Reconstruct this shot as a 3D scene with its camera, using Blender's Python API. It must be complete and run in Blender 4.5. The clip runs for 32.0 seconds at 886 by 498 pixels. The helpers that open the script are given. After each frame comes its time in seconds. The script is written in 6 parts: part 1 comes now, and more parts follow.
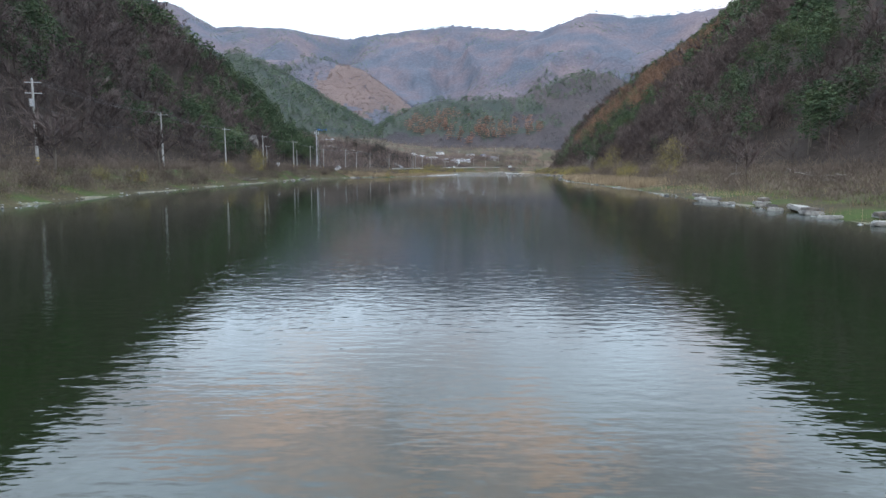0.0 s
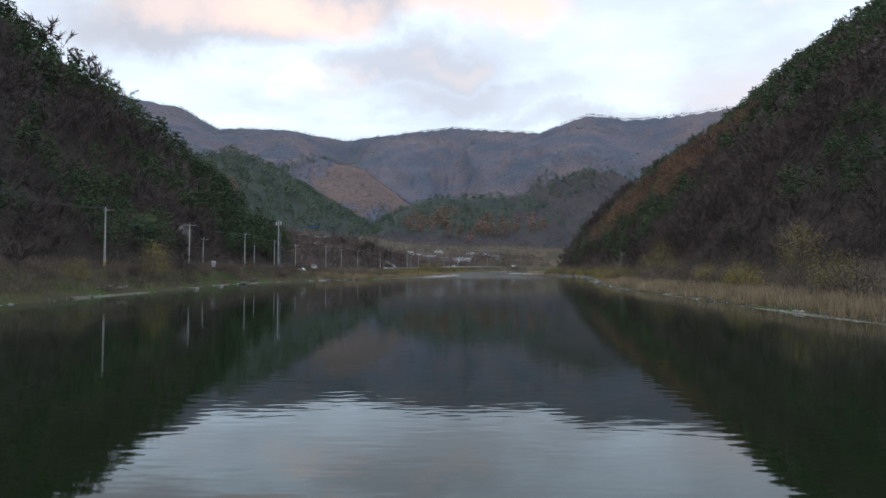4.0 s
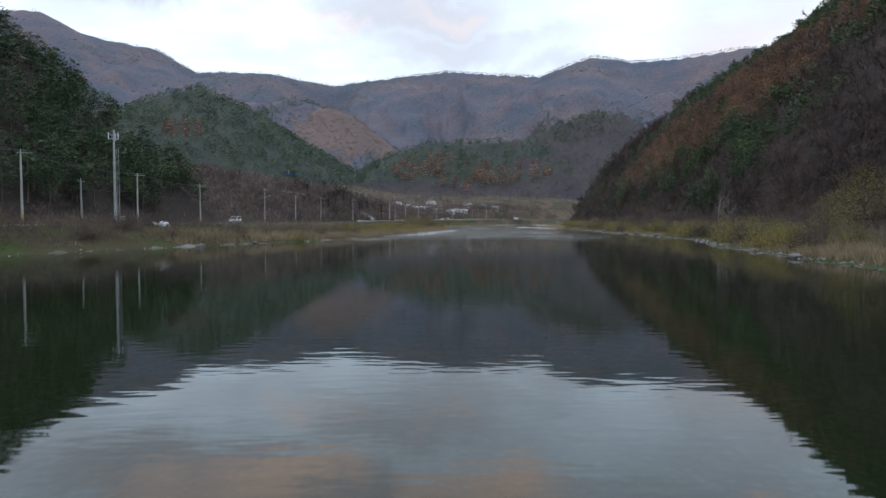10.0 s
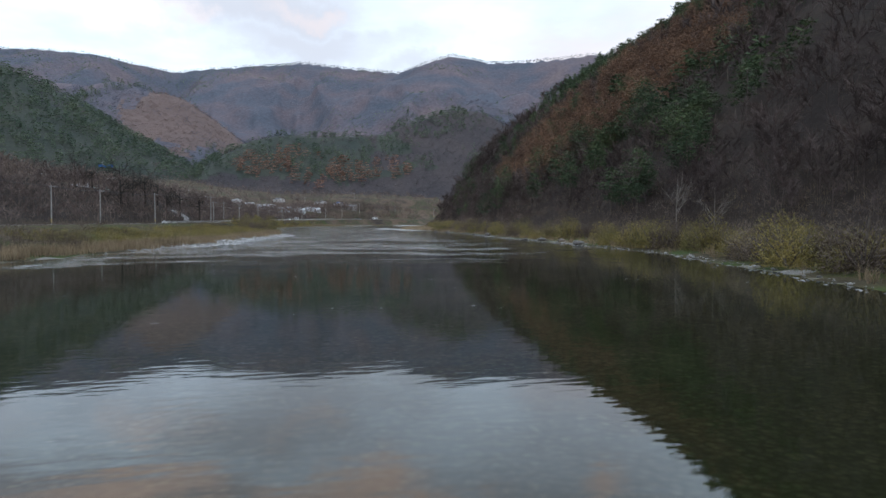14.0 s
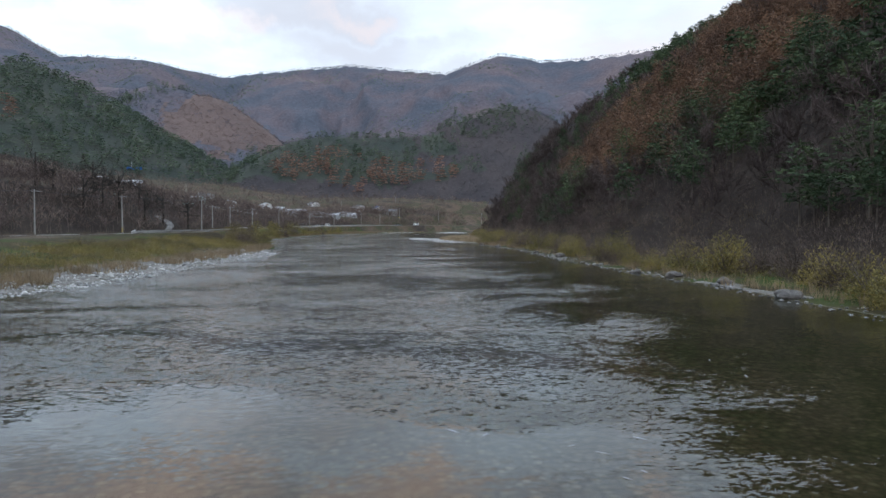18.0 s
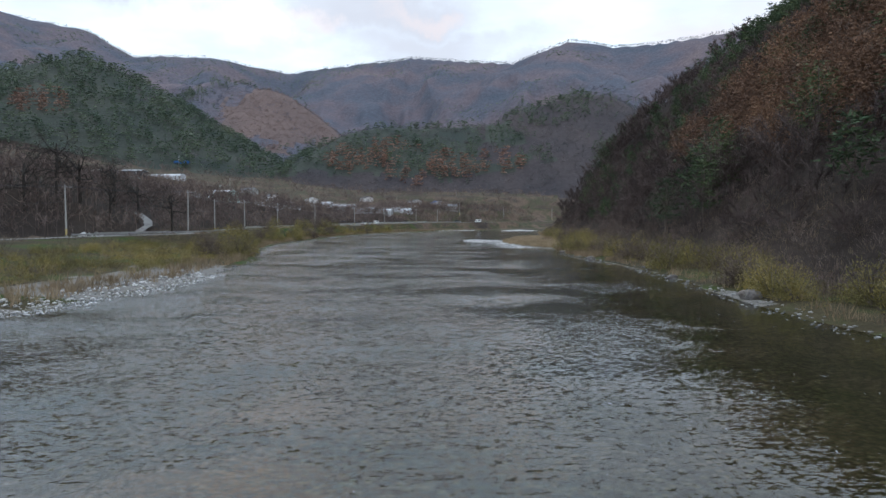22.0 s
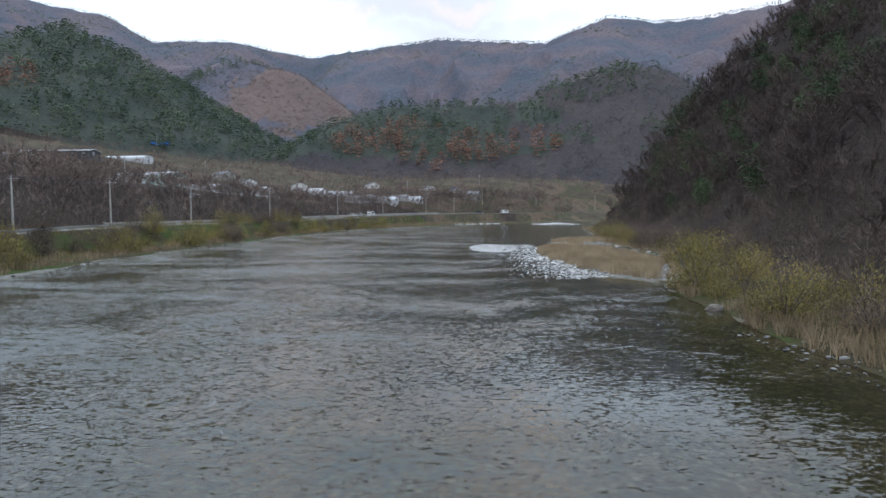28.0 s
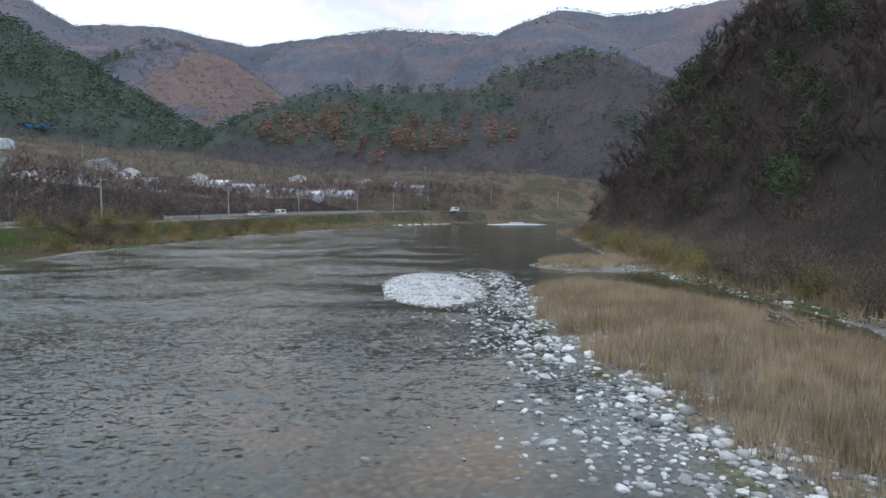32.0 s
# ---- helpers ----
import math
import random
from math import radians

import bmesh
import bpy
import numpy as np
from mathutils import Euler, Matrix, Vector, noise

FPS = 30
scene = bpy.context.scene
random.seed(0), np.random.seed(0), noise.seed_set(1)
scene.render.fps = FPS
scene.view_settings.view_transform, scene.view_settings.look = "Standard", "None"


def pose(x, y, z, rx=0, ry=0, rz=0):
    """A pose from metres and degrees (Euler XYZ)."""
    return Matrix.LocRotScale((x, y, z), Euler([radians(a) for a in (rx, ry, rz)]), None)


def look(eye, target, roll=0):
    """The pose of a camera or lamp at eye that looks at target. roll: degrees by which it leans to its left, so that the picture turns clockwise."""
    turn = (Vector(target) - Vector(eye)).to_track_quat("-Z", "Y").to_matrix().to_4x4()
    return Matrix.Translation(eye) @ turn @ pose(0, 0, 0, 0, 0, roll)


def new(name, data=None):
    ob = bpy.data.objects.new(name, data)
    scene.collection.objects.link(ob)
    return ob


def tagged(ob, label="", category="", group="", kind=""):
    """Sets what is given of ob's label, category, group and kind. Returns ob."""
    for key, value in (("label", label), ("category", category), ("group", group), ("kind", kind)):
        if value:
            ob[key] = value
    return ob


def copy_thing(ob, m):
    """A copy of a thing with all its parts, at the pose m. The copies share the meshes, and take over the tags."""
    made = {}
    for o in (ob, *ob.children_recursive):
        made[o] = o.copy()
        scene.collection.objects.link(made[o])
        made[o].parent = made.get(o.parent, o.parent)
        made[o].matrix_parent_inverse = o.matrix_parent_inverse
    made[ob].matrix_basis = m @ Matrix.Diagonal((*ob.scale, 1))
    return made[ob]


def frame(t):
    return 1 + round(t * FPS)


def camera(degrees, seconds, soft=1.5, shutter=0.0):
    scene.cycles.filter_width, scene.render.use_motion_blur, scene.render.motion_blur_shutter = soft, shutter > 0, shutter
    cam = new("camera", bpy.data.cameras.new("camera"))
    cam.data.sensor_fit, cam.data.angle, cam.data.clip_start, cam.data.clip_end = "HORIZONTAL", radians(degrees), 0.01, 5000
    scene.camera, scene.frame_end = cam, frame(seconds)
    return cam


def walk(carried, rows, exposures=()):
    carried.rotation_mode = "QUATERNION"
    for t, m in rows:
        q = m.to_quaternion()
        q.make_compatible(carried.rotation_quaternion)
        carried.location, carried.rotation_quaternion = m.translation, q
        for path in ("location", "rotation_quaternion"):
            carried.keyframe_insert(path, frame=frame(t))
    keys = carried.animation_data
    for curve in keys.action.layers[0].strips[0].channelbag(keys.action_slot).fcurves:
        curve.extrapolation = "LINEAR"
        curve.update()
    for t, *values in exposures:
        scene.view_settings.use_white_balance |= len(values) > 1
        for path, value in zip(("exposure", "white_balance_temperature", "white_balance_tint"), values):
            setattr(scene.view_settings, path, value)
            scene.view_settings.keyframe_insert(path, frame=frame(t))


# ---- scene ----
cam = camera(71.4, 32.0)
METRES, EYE, TILT, LEAN, TURN = 450.0, 3.0, 0.0, 0.0, 0.0
ROWS = [
    (0.0, 0.0, 0.0, 0.0, 0.01, -7.34, -0.05),
    (0.5, 0.0001, 0.015, 0.0002, -0.03, -3.75, -0.05),
    (1.0, 0.0004, 0.0303, 0.0002, -0.02, 0.11, -0.02),
    (1.5, 0.0006, 0.0449, 0.0007, -0.06, 3.32, -0.05),
    (2.0, 0.0008, 0.0598, 0.0007, -0.07, 3.41, -0.07),
    (2.5, 0.0009, 0.0742, 0.0007, -0.07, 3.43, -0.1),
    (4.5, 0.0017, 0.1364, 0.0013, -0.03, 0.94, -0.21),
    (5.0, 0.0018, 0.1531, 0.0013, 0.02, 0.05, -0.21),
    (5.5, 0.0022, 0.1689, 0.0011, 0.09, -1.32, -0.2),
    (6.0, 0.0025, 0.185, 0.0009, 0.11, -2.76, -0.2),
    (6.5, 0.0028, 0.2006, 0.0009, 0.12, -2.91, -0.21),
    (7.0, 0.003, 0.2168, 0.0009, 0.15, -2.91, -0.22),
    (7.5, 0.0033, 0.2323, 0.0009, 0.18, -2.93, -0.2),
    (8.0, 0.0035, 0.2482, 0.001, 0.2, -2.89, -0.21),
    (8.5, 0.0033, 0.2633, 0.0011, 0.18, -2.78, -0.19),
    (9.0, 0.0038, 0.2792, 0.0013, 0.15, -2.66, -0.16),
    (9.5, 0.0041, 0.2948, 0.0012, -0.05, -2.61, -0.14),
    (10.0, 0.0044, 0.3105, 0.0014, -0.6, -2.58, -0.12),
    (10.5, 0.0047, 0.3263, 0.0015, -2.3, -2.57, -0.12),
    (11.0, 0.0054, 0.3428, 0.0016, -5.14, -2.59, -0.03),
    (11.5, 0.0072, 0.359, 0.0016, -7.28, -2.61, -0.04),
    (12.0, 0.0097, 0.3755, 0.0017, -9.5, -2.65, 0.0),
    (12.5, 0.0127, 0.3909, 0.0017, -11.35, -2.66, -0.0),
    (13.0, 0.0162, 0.4065, 0.0017, -12.73, -2.66, 0.02),
    (13.5, 0.0193, 0.4215, 0.0018, -13.14, -2.65, 0.02),
    (14.0, 0.0226, 0.4367, 0.0021, -13.53, -2.58, -0.02),
    (14.5, 0.0259, 0.4513, 0.0024, -14.2, -2.48, -0.04),
    (16.5, 0.0407, 0.5088, 0.0038, -14.51, -2.35, -0.05),
    (17.0, 0.0446, 0.5244, 0.0045, -12.96, -2.26, -0.1),
    (17.5, 0.0479, 0.5394, 0.0051, -11.03, -2.19, -0.06),
    (18.0, 0.051, 0.5546, 0.0056, -9.04, -2.17, -0.17),
    (18.5, 0.0534, 0.5694, 0.006, -7.11, -2.15, -0.22),
    (19.0, 0.0559, 0.5845, 0.0064, -5.08, -2.17, -0.21),
    (19.5, 0.0585, 0.5988, 0.0068, -4.46, -2.17, -0.15),
    (20.0, 0.0612, 0.6135, 0.0071, -4.39, -2.17, -0.15),
    (20.5, 0.0636, 0.6281, 0.0072, -4.14, -2.22, -0.15),
    (21.0, 0.0659, 0.6431, 0.0073, -3.78, -2.31, -0.14),
    (21.5, 0.0682, 0.6575, 0.0075, -3.38, -2.44, -0.09),
    (22.0, 0.0713, 0.6729, 0.0077, -2.9, -2.61, -0.07),
    (22.5, 0.0742, 0.6882, 0.0078, -2.48, -2.68, -0.06),
    (23.0, 0.0772, 0.704, 0.0079, -2.08, -2.72, -0.03),
    (23.5, 0.0798, 0.7193, 0.0081, -1.74, -2.77, -0.01),
    (24.0, 0.0824, 0.735, 0.0082, -1.38, -2.78, -0.0),
    (24.5, 0.0846, 0.7499, 0.0085, -1.07, -2.78, -0.03),
    (25.0, 0.0862, 0.7652, 0.0086, -0.88, -2.88, -0.06),
    (25.5, 0.088, 0.78, 0.0085, -0.75, -3.0, -0.07),
    (27.5, 0.0951, 0.8377, 0.0109, -0.25, -3.49, 0.02),
    (28.0, 0.0972, 0.8549, 0.0109, -0.02, -3.55, -0.02),
    (28.5, 0.0995, 0.8713, 0.0109, 0.22, -3.6, -0.04),
    (29.0, 0.1019, 0.8881, 0.011, 0.42, -3.62, -0.1),
    (29.5, 0.1043, 0.9045, 0.011, 0.56, -3.64, -0.13),
    (30.0, 0.1071, 0.9215, 0.011, 0.72, -3.65, -0.1),
    (30.5, 0.1099, 0.938, 0.0109, 0.58, -3.7, -0.14),
    (31.0, 0.1099, 0.9558, 0.0108, -0.95, -3.7, -0.1),
    (31.5, 0.1099, 0.9729, 0.0108, -3.13, -3.75, -0.1),
    (32.0, 0.1105, 0.9901, 0.0109, -4.66, -3.78, -0.06),
]


def sink(t):
    """The river rises a little upstream: the eye is that much nearer to the water there."""
    s = min(max((t - 22.0) / 6.0, 0.0), 1.0)
    return -0.9 * s * s * (3 - 2 * s)


walk(cam, [(t, pose(0, 0, EYE, TILT, LEAN, TURN) @ pose(METRES * x, METRES * y, METRES * z + sink(t), 90 + pitch, roll, yaw)) for t, x, y, z, yaw, pitch, roll in ROWS], [(0.0, 1.0, 5800, 10), (0.5, 0.45, 5800, 10), (1.0, 0.05, 5800, 10), (2.0, -0.1, 5800, 10), (6.0, 0.1, 5800, 10), (23.0, 0.12, 5800, 10), (28.0, 0.3, 5800, 10), (32.0, 0.3, 5800, 10)])


# ---- world and sun: an overcast evening with thin, warm-edged cloud ----
SUN_EL, SUN_AZ = radians(14), radians(200)
world = bpy.data.worlds.new("overcast_sky")
scene.world = world
world.use_nodes = True
wn, wl = world.node_tree.nodes, world.node_tree.links
wn.clear()


def wnode(kind, **sets):
    n = wn.new(kind)
    for k, v in sets.items():
        n.inputs[k].default_value = v
    return n


w_out, w_bg = wn.new("ShaderNodeOutputWorld"), wn.new("ShaderNodeBackground")
w_sky = wn.new("ShaderNodeTexSky")
w_sky.sky_type, w_sky.sun_disc, w_sky.sun_elevation, w_sky.sun_rotation = "NISHITA", False, SUN_EL, SUN_AZ
w_gain = wn.new("ShaderNodeMix")
w_gain.data_type, w_gain.blend_type = "RGBA", "MULTIPLY"
w_gain.inputs[0].default_value = 1.0
w_gain.inputs[7].default_value = (0.10, 0.10, 0.10, 1)
wl.new(w_sky.outputs[0], w_gain.inputs[6])
w_co = wn.new("ShaderNodeTexCoord")
w_sep = wn.new("ShaderNodeSeparateXYZ")
wl.new(w_co.outputs["Generated"], w_sep.inputs[0])
w_zb = wnode("ShaderNodeMath")
w_zb.operation = "ADD"
w_zb.inputs[1].default_value = 0.12
w_zm = wnode("ShaderNodeMath")
w_zm.operation = "MAXIMUM"
w_zm.inputs[1].default_value = 0.0
wl.new(w_sep.outputs[2], w_zm.inputs[0])
wl.new(w_zm.outputs[0], w_zb.inputs[0])
w_div = wnode("ShaderNodeVectorMath")
w_div.operation = "DIVIDE"
w_cmb = wn.new("ShaderNodeCombineXYZ")
for i in range(3):
    wl.new(w_zb.outputs[0], w_cmb.inputs[i])
wl.new(w_co.outputs["Generated"], w_div.inputs[0])
wl.new(w_cmb.outputs[0], w_div.inputs[1])


def cloud_mask(scale, detail, rough, lo, hi, shift):
    mp = wn.new("ShaderNodeMapping")
    mp.inputs["Location"].default_value = shift
    wl.new(w_div.outputs[0], mp.inputs[0])
    nz = wnode("ShaderNodeTexNoise", Scale=scale, Detail=detail, Roughness=rough)
    wl.new(mp.outputs[0], nz.inputs["Vector"])
    rg = wnode("ShaderNodeMapRange")
    rg.interpolation_type = "SMOOTHSTEP"
    rg.inputs[1].default_value, rg.inputs[2].default_value = lo, hi
    wl.new(nz.outputs[0], rg.inputs[0])
    return rg.outputs[0]


def wmix(fac, a, b):
    m = wn.new("ShaderNodeMix")
    m.data_type = "RGBA"
    wl.new(fac, m.inputs[0])
    for s, v in ((6, a), (7, b)):
        if isinstance(v, tuple):
            m.inputs[s].default_value = (*v, 1)
        else:
            wl.new(v, m.inputs[s])
    return m.outputs[2]


w_col = wmix(cloud_mask(0.55, 2, 0.5, 0.25, 0.75, (3, 1, 0)), (1.25, 1.52, 1.72), (1.7, 1.8, 1.88))
w_haze = wnode("ShaderNodeValue")
w_haze.outputs[0].default_value = 0.75
w_col = wmix(w_haze.outputs[0], w_gain.outputs[2], w_col)
w_col = wmix(cloud_mask(0.9, 6, 0.55, 0.47, 0.66, (0.7, 2.3, 0)), w_col, (0.74, 0.72, 0.77))
w_low = wnode("ShaderNodeMapRange")
w_low.interpolation_type = "SMOOTHSTEP"
w_low.inputs[1].default_value, w_low.inputs[2].default_value = 0.72, 0.38
wl.new(w_sep.outputs[2], w_low.inputs[0])
w_lowm = wnode("ShaderNodeMath")
w_lowm.operation = "MULTIPLY"
w_lowm.inputs[1].default_value = 0.94
wl.new(w_low.outputs[0], w_lowm.inputs[0])
w_veil = wmix(cloud_mask(1.1, 5, 0.55, 0.40, 0.62, (1.4, 4.2, 0)), (0.84, 0.91, 0.94), (0.66, 0.69, 0.715))
w_veil = wmix(cloud_mask(0.8, 5, 0.55, 0.50, 0.68, (6.1, 0.2, 0)), w_veil, (0.72, 0.65, 0.63))
w_col = wmix(w_lowm.outputs[0], w_col, w_veil)


# cloud banks ahead, up the valley: across and up as tangents of the bearing and of the height
w_yy = wnode("ShaderNodeMath")
w_yy.operation = "MAXIMUM"
w_yy.inputs[1].default_value = 0.12
wl.new(w_sep.outputs[1], w_yy.inputs[0])
w_y3 = wn.new("ShaderNodeCombineXYZ")
for i in range(3):
    wl.new(w_yy.outputs[0], w_y3.inputs[i])
w_uv = wnode("ShaderNodeVectorMath")
w_uv.operation = "DIVIDE"
wl.new(w_co.outputs["Generated"], w_uv.inputs[0])
wl.new(w_y3.outputs[0], w_uv.inputs[1])
w_curl = wnode("ShaderNodeTexNoise", Scale=6.5, Detail=6, Roughness=0.62)
wl.new(w_uv.outputs[0], w_curl.inputs["Vector"])
w_sway = wnode("ShaderNodeVectorMath")
w_sway.operation = "MULTIPLY_ADD"
w_sway.inputs[1].default_value, w_sway.inputs[2].default_value = (0.26, 0.0, 0.17), (-0.13, 0.0, -0.085)
wl.new(w_curl.outputs["Color"], w_sway.inputs[0])
w_bent = wnode("ShaderNodeVectorMath")
w_bent.operation = "ADD"
wl.new(w_uv.outputs[0], w_bent.inputs[0])
wl.new(w_sway.outputs[0], w_bent.inputs[1])


def cloud_bank(banks, soft):
    """Ragged banks (bearing, height, half-breadth and half-depth in degrees, density)."""
    total = None
    for az, el, wide, deep, dense in banks:
        off = wnode("ShaderNodeVectorMath")
        off.operation = "MULTIPLY_ADD"
        k = (1 / math.tan(radians(wide)), 0.0, 1 / math.tan(radians(deep)))
        at = (math.tan(radians(az)), math.tan(radians(el)) / math.cos(radians(az)))
        off.inputs[1].default_value, off.inputs[2].default_value = k, (-at[0] * k[0], 0.0, -at[1] * k[2])
        wl.new(w_bent.outputs[0], off.inputs[0])
        ln = wnode("ShaderNodeVectorMath")
        ln.operation = "LENGTH"
        wl.new(off.outputs[0], ln.inputs[0])
        rg = wnode("ShaderNodeMapRange")
        rg.interpolation_type = "SMOOTHSTEP"
        for i, v in ((1, 1.0 + soft), (2, 1.0 - soft), (3, 0.0), (4, dense)):
            rg.inputs[i].default_value = v
        wl.new(ln.outputs["Value"], rg.inputs[0])
        if total is None:
            total = rg.outputs[0]
        else:
            mx = wnode("ShaderNodeMath")
            mx.operation = "MAXIMUM"
            wl.new(total, mx.inputs[0])
            wl.new(rg.outputs[0], mx.inputs[1])
            total = mx.outputs[0]
    return total


GREY_BANKS = [(-22, 20.5, 13, 3.2, 0.85), (-4, 18.4, 9, 2.2, 0.6), (-7, 24.5, 15, 3.4, 0.85), (3, 15.5, 10, 1.7, 0.5), (17, 13.0, 12, 1.6, 0.6), (8, 28.5, 22, 4.0, 0.7), (30, 26, 9, 3.0, 0.5), (-30, 31, 14, 5, 0.7)]
GLOW_BANKS = [(-13.4, 15.6, 2.6, 1.3, 0.38), (-9.4, 16.8, 1.8, 0.8, 0.2), (-15, 22.3, 7.0, 2.3, 0.85), (-24, 21.3, 5.0, 1.4, 0.5), (1, 23.2, 4.4, 1.8, 0.6), (6.5, 23.4, 4.6, 2.1, 0.85), (11.5, 26.5, 6.0, 2.2, 0.85), (-12, 26.5, 7.0, 1.6, 0.6), (0.5, 18.4, 3.2, 0.7, 0.2), (30, 23, 2.2, 1.4, 0.6), (-2, 30, 10, 2.2, 0.6)]
w_col = wmix(cloud_bank(GREY_BANKS, 0.55), w_col, (0.50, 0.475, 0.48))
w_col = wmix(cloud_bank(GLOW_BANKS, 0.75), w_col, (1.1, 0.78, 0.60))
wl.new(w_col, w_bg.inputs[0])
w_bg.inputs[1].default_value = 1.25
wl.new(w_bg.outputs[0], w_out.inputs[0])

sun = new("sun", bpy.data.lights.new("sun", "SUN"))
sun.data.energy, sun.data.angle, sun.data.color = 0.5, radians(25), (1.0, 0.9, 0.78)
sun.matrix_world = look((0, 0, 300), (math.sin(SUN_AZ + math.pi) * 100, math.cos(SUN_AZ + math.pi) * 100, 270))

# ---- materials ----
def nodes_of(name):
    m = bpy.data.materials.new(name)
    m.use_nodes = True
    n, l = m.node_tree.nodes, m.node_tree.links
    return m, n, l, n["Principled BSDF"]


def noise_tex(n, l, scale, detail=4, rough=0.55, stretch=None):
    g = n.new("ShaderNodeNewGeometry")
    t = n.new("ShaderNodeTexNoise")
    t.inputs["Scale"].default_value, t.inputs["Detail"].default_value, t.inputs["Roughness"].default_value = scale, detail, rough
    if stretch:
        mp = n.new("ShaderNodeMapping")
        mp.inputs["Scale"].default_value = stretch
        l.new(g.outputs["Position"], mp.inputs[0])
        l.new(mp.outputs[0], t.inputs["Vector"])
    else:
        l.new(g.outputs["Position"], t.inputs["Vector"])
    return t.outputs[0]


def ramp(n, l, fac, stops):
    r = n.new("ShaderNodeValToRGB")
    while len(r.color_ramp.elements) < len(stops):
        r.color_ramp.elements.new(0.5)
    for e, (p, c) in zip(r.color_ramp.elements, stops):
        e.position, e.color = p, (*c, 1)
    l.new(fac, r.inputs[0])
    return r.outputs[0]


def mixc(n, l, fac, a, b, mode="MIX"):
    m = n.new("ShaderNodeMix")
    m.data_type, m.blend_type = "RGBA", mode
    for s, v in ((0, fac), (6, a), (7, b)):
        if isinstance(v, tuple):
            m.inputs[s].default_value = (*v, 1)
        elif isinstance(v, (int, float)):
            m.inputs[s].default_value = v
        else:
            l.new(v, m.inputs[s])
    return m.outputs[2]


def surface(name, stops, scale=0.3, fine=6.0, rough=0.85, bump=0.3, dist=0.05, metal=0.0, contrast=0.5):
    """Two scales of variation: patches from the stops, and a fine grain, with relief."""
    m, n, l, b = nodes_of(name)
    big = noise_tex(n, l, scale, 4)
    small = noise_tex(n, l, fine, 5, 0.65)
    col = ramp(n, l, big, stops)
    grain = ramp(n, l, small, [(0.25, (1 - contrast,) * 3), (0.75, (1.0 + contrast * 0.4,) * 3)])
    l.new(mixc(n, l, 1.0, col, grain, "MULTIPLY"), b.inputs["Base Color"])
    b.inputs["Roughness"].default_value, b.inputs["Metallic"].default_value = rough, metal
    b.inputs["Specular IOR Level"].default_value = 0.1 if rough > 0.9 else 0.4
    if bump:
        bp = n.new("ShaderNodeBump")
        bp.inputs["Strength"].default_value, bp.inputs["Distance"].default_value = bump, dist
        l.new(small, bp.inputs["Height"])
        l.new(bp.outputs[0], b.inputs["Normal"])
    return m


def foliage(name, stops, patch=0.05, rough=0.8, leafy=0.45):
    """Leaf or twig colour: by patches of the wood, and from leaf to leaf."""
    m, n, l, b = nodes_of(name)
    big = noise_tex(n, l, patch, 3, 0.6)
    g = n.new("ShaderNodeNewGeometry")
    add = n.new("ShaderNodeMath")
    add.operation = "MULTIPLY_ADD"
    l.new(g.outputs["Random Per Island"], add.inputs[0])
    add.inputs[1].default_value = leafy
    sub = n.new("ShaderNodeMath")
    sub.operation = "MULTIPLY_ADD"
    sub.inputs[1].default_value, sub.inputs[2].default_value = 1.3, -0.4 + (0.45 - leafy) / 2
    tree = n.new("ShaderNodeMath")
    tree.operation = "MULTIPLY_ADD"
    tree.inputs[1].default_value, tree.inputs[2].default_value = 0.9, -0.45
    l.new(noise_tex(n, l, max(patch * 5, 0.04), 2, 0.5), tree.inputs[0])
    both = n.new("ShaderNodeMath")
    both.operation = "ADD"
    l.new(big, both.inputs[0])
    l.new(tree.outputs[0], both.inputs[1])
    l.new(both.outputs[0], sub.inputs[0])
    l.new(sub.outputs[0], add.inputs[2])
    l.new(ramp(n, l, add.outputs[0], stops), b.inputs["Base Color"])
    b.inputs["Roughness"].default_value = rough
    b.inputs["Specular IOR Level"].default_value = 0.08
    return m


M = {}
M["pine"] = foliage("pine_needles", [(0.15, (0.036, 0.056, 0.032)), (0.5, (0.066, 0.094, 0.05)), (0.85, (0.11, 0.138, 0.066))])
# paler and bluer than the near pines: distance haze put into the colour
M["pine_hazed"] = foliage("hazed_pine_needles", [(0.15, (0.066, 0.095, 0.074)), (0.5, (0.11, 0.146, 0.10)), (0.85, (0.165, 0.195, 0.125))], 0.02)
M["larch"] = foliage("larch_needles", [(0.15, (0.08, 0.055, 0.043)), (0.5, (0.16, 0.10, 0.068)), (0.85, (0.26, 0.16, 0.098))])
M["bare"] = foliage("bare_twigs", [(0.15, (0.055, 0.043, 0.041)), (0.5, (0.09, 0.071, 0.066)), (0.85, (0.145, 0.115, 0.104))])
# the blue-violet cast is air haze painted into the twigs
M["bare_hazed"] = foliage("hazed_bare_twigs", [(0.15, (0.085, 0.10, 0.135)), (0.42, (0.125, 0.128, 0.162)), (0.6, (0.17, 0.15, 0.165)), (0.85, (0.22, 0.17, 0.165))], 0.007, leafy=0.14)
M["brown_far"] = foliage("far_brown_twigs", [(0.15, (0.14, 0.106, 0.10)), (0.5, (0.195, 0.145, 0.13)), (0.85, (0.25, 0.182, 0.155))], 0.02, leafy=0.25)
# grey-brown twigs with the valley's blue haze mixed into the base colour
M["bare_mid_hazed"] = foliage("hazed_valley_twigs", [(0.15, (0.088, 0.094, 0.102)), (0.5, (0.12, 0.114, 0.118)), (0.85, (0.16, 0.14, 0.136))], 0.02, leafy=0.25)
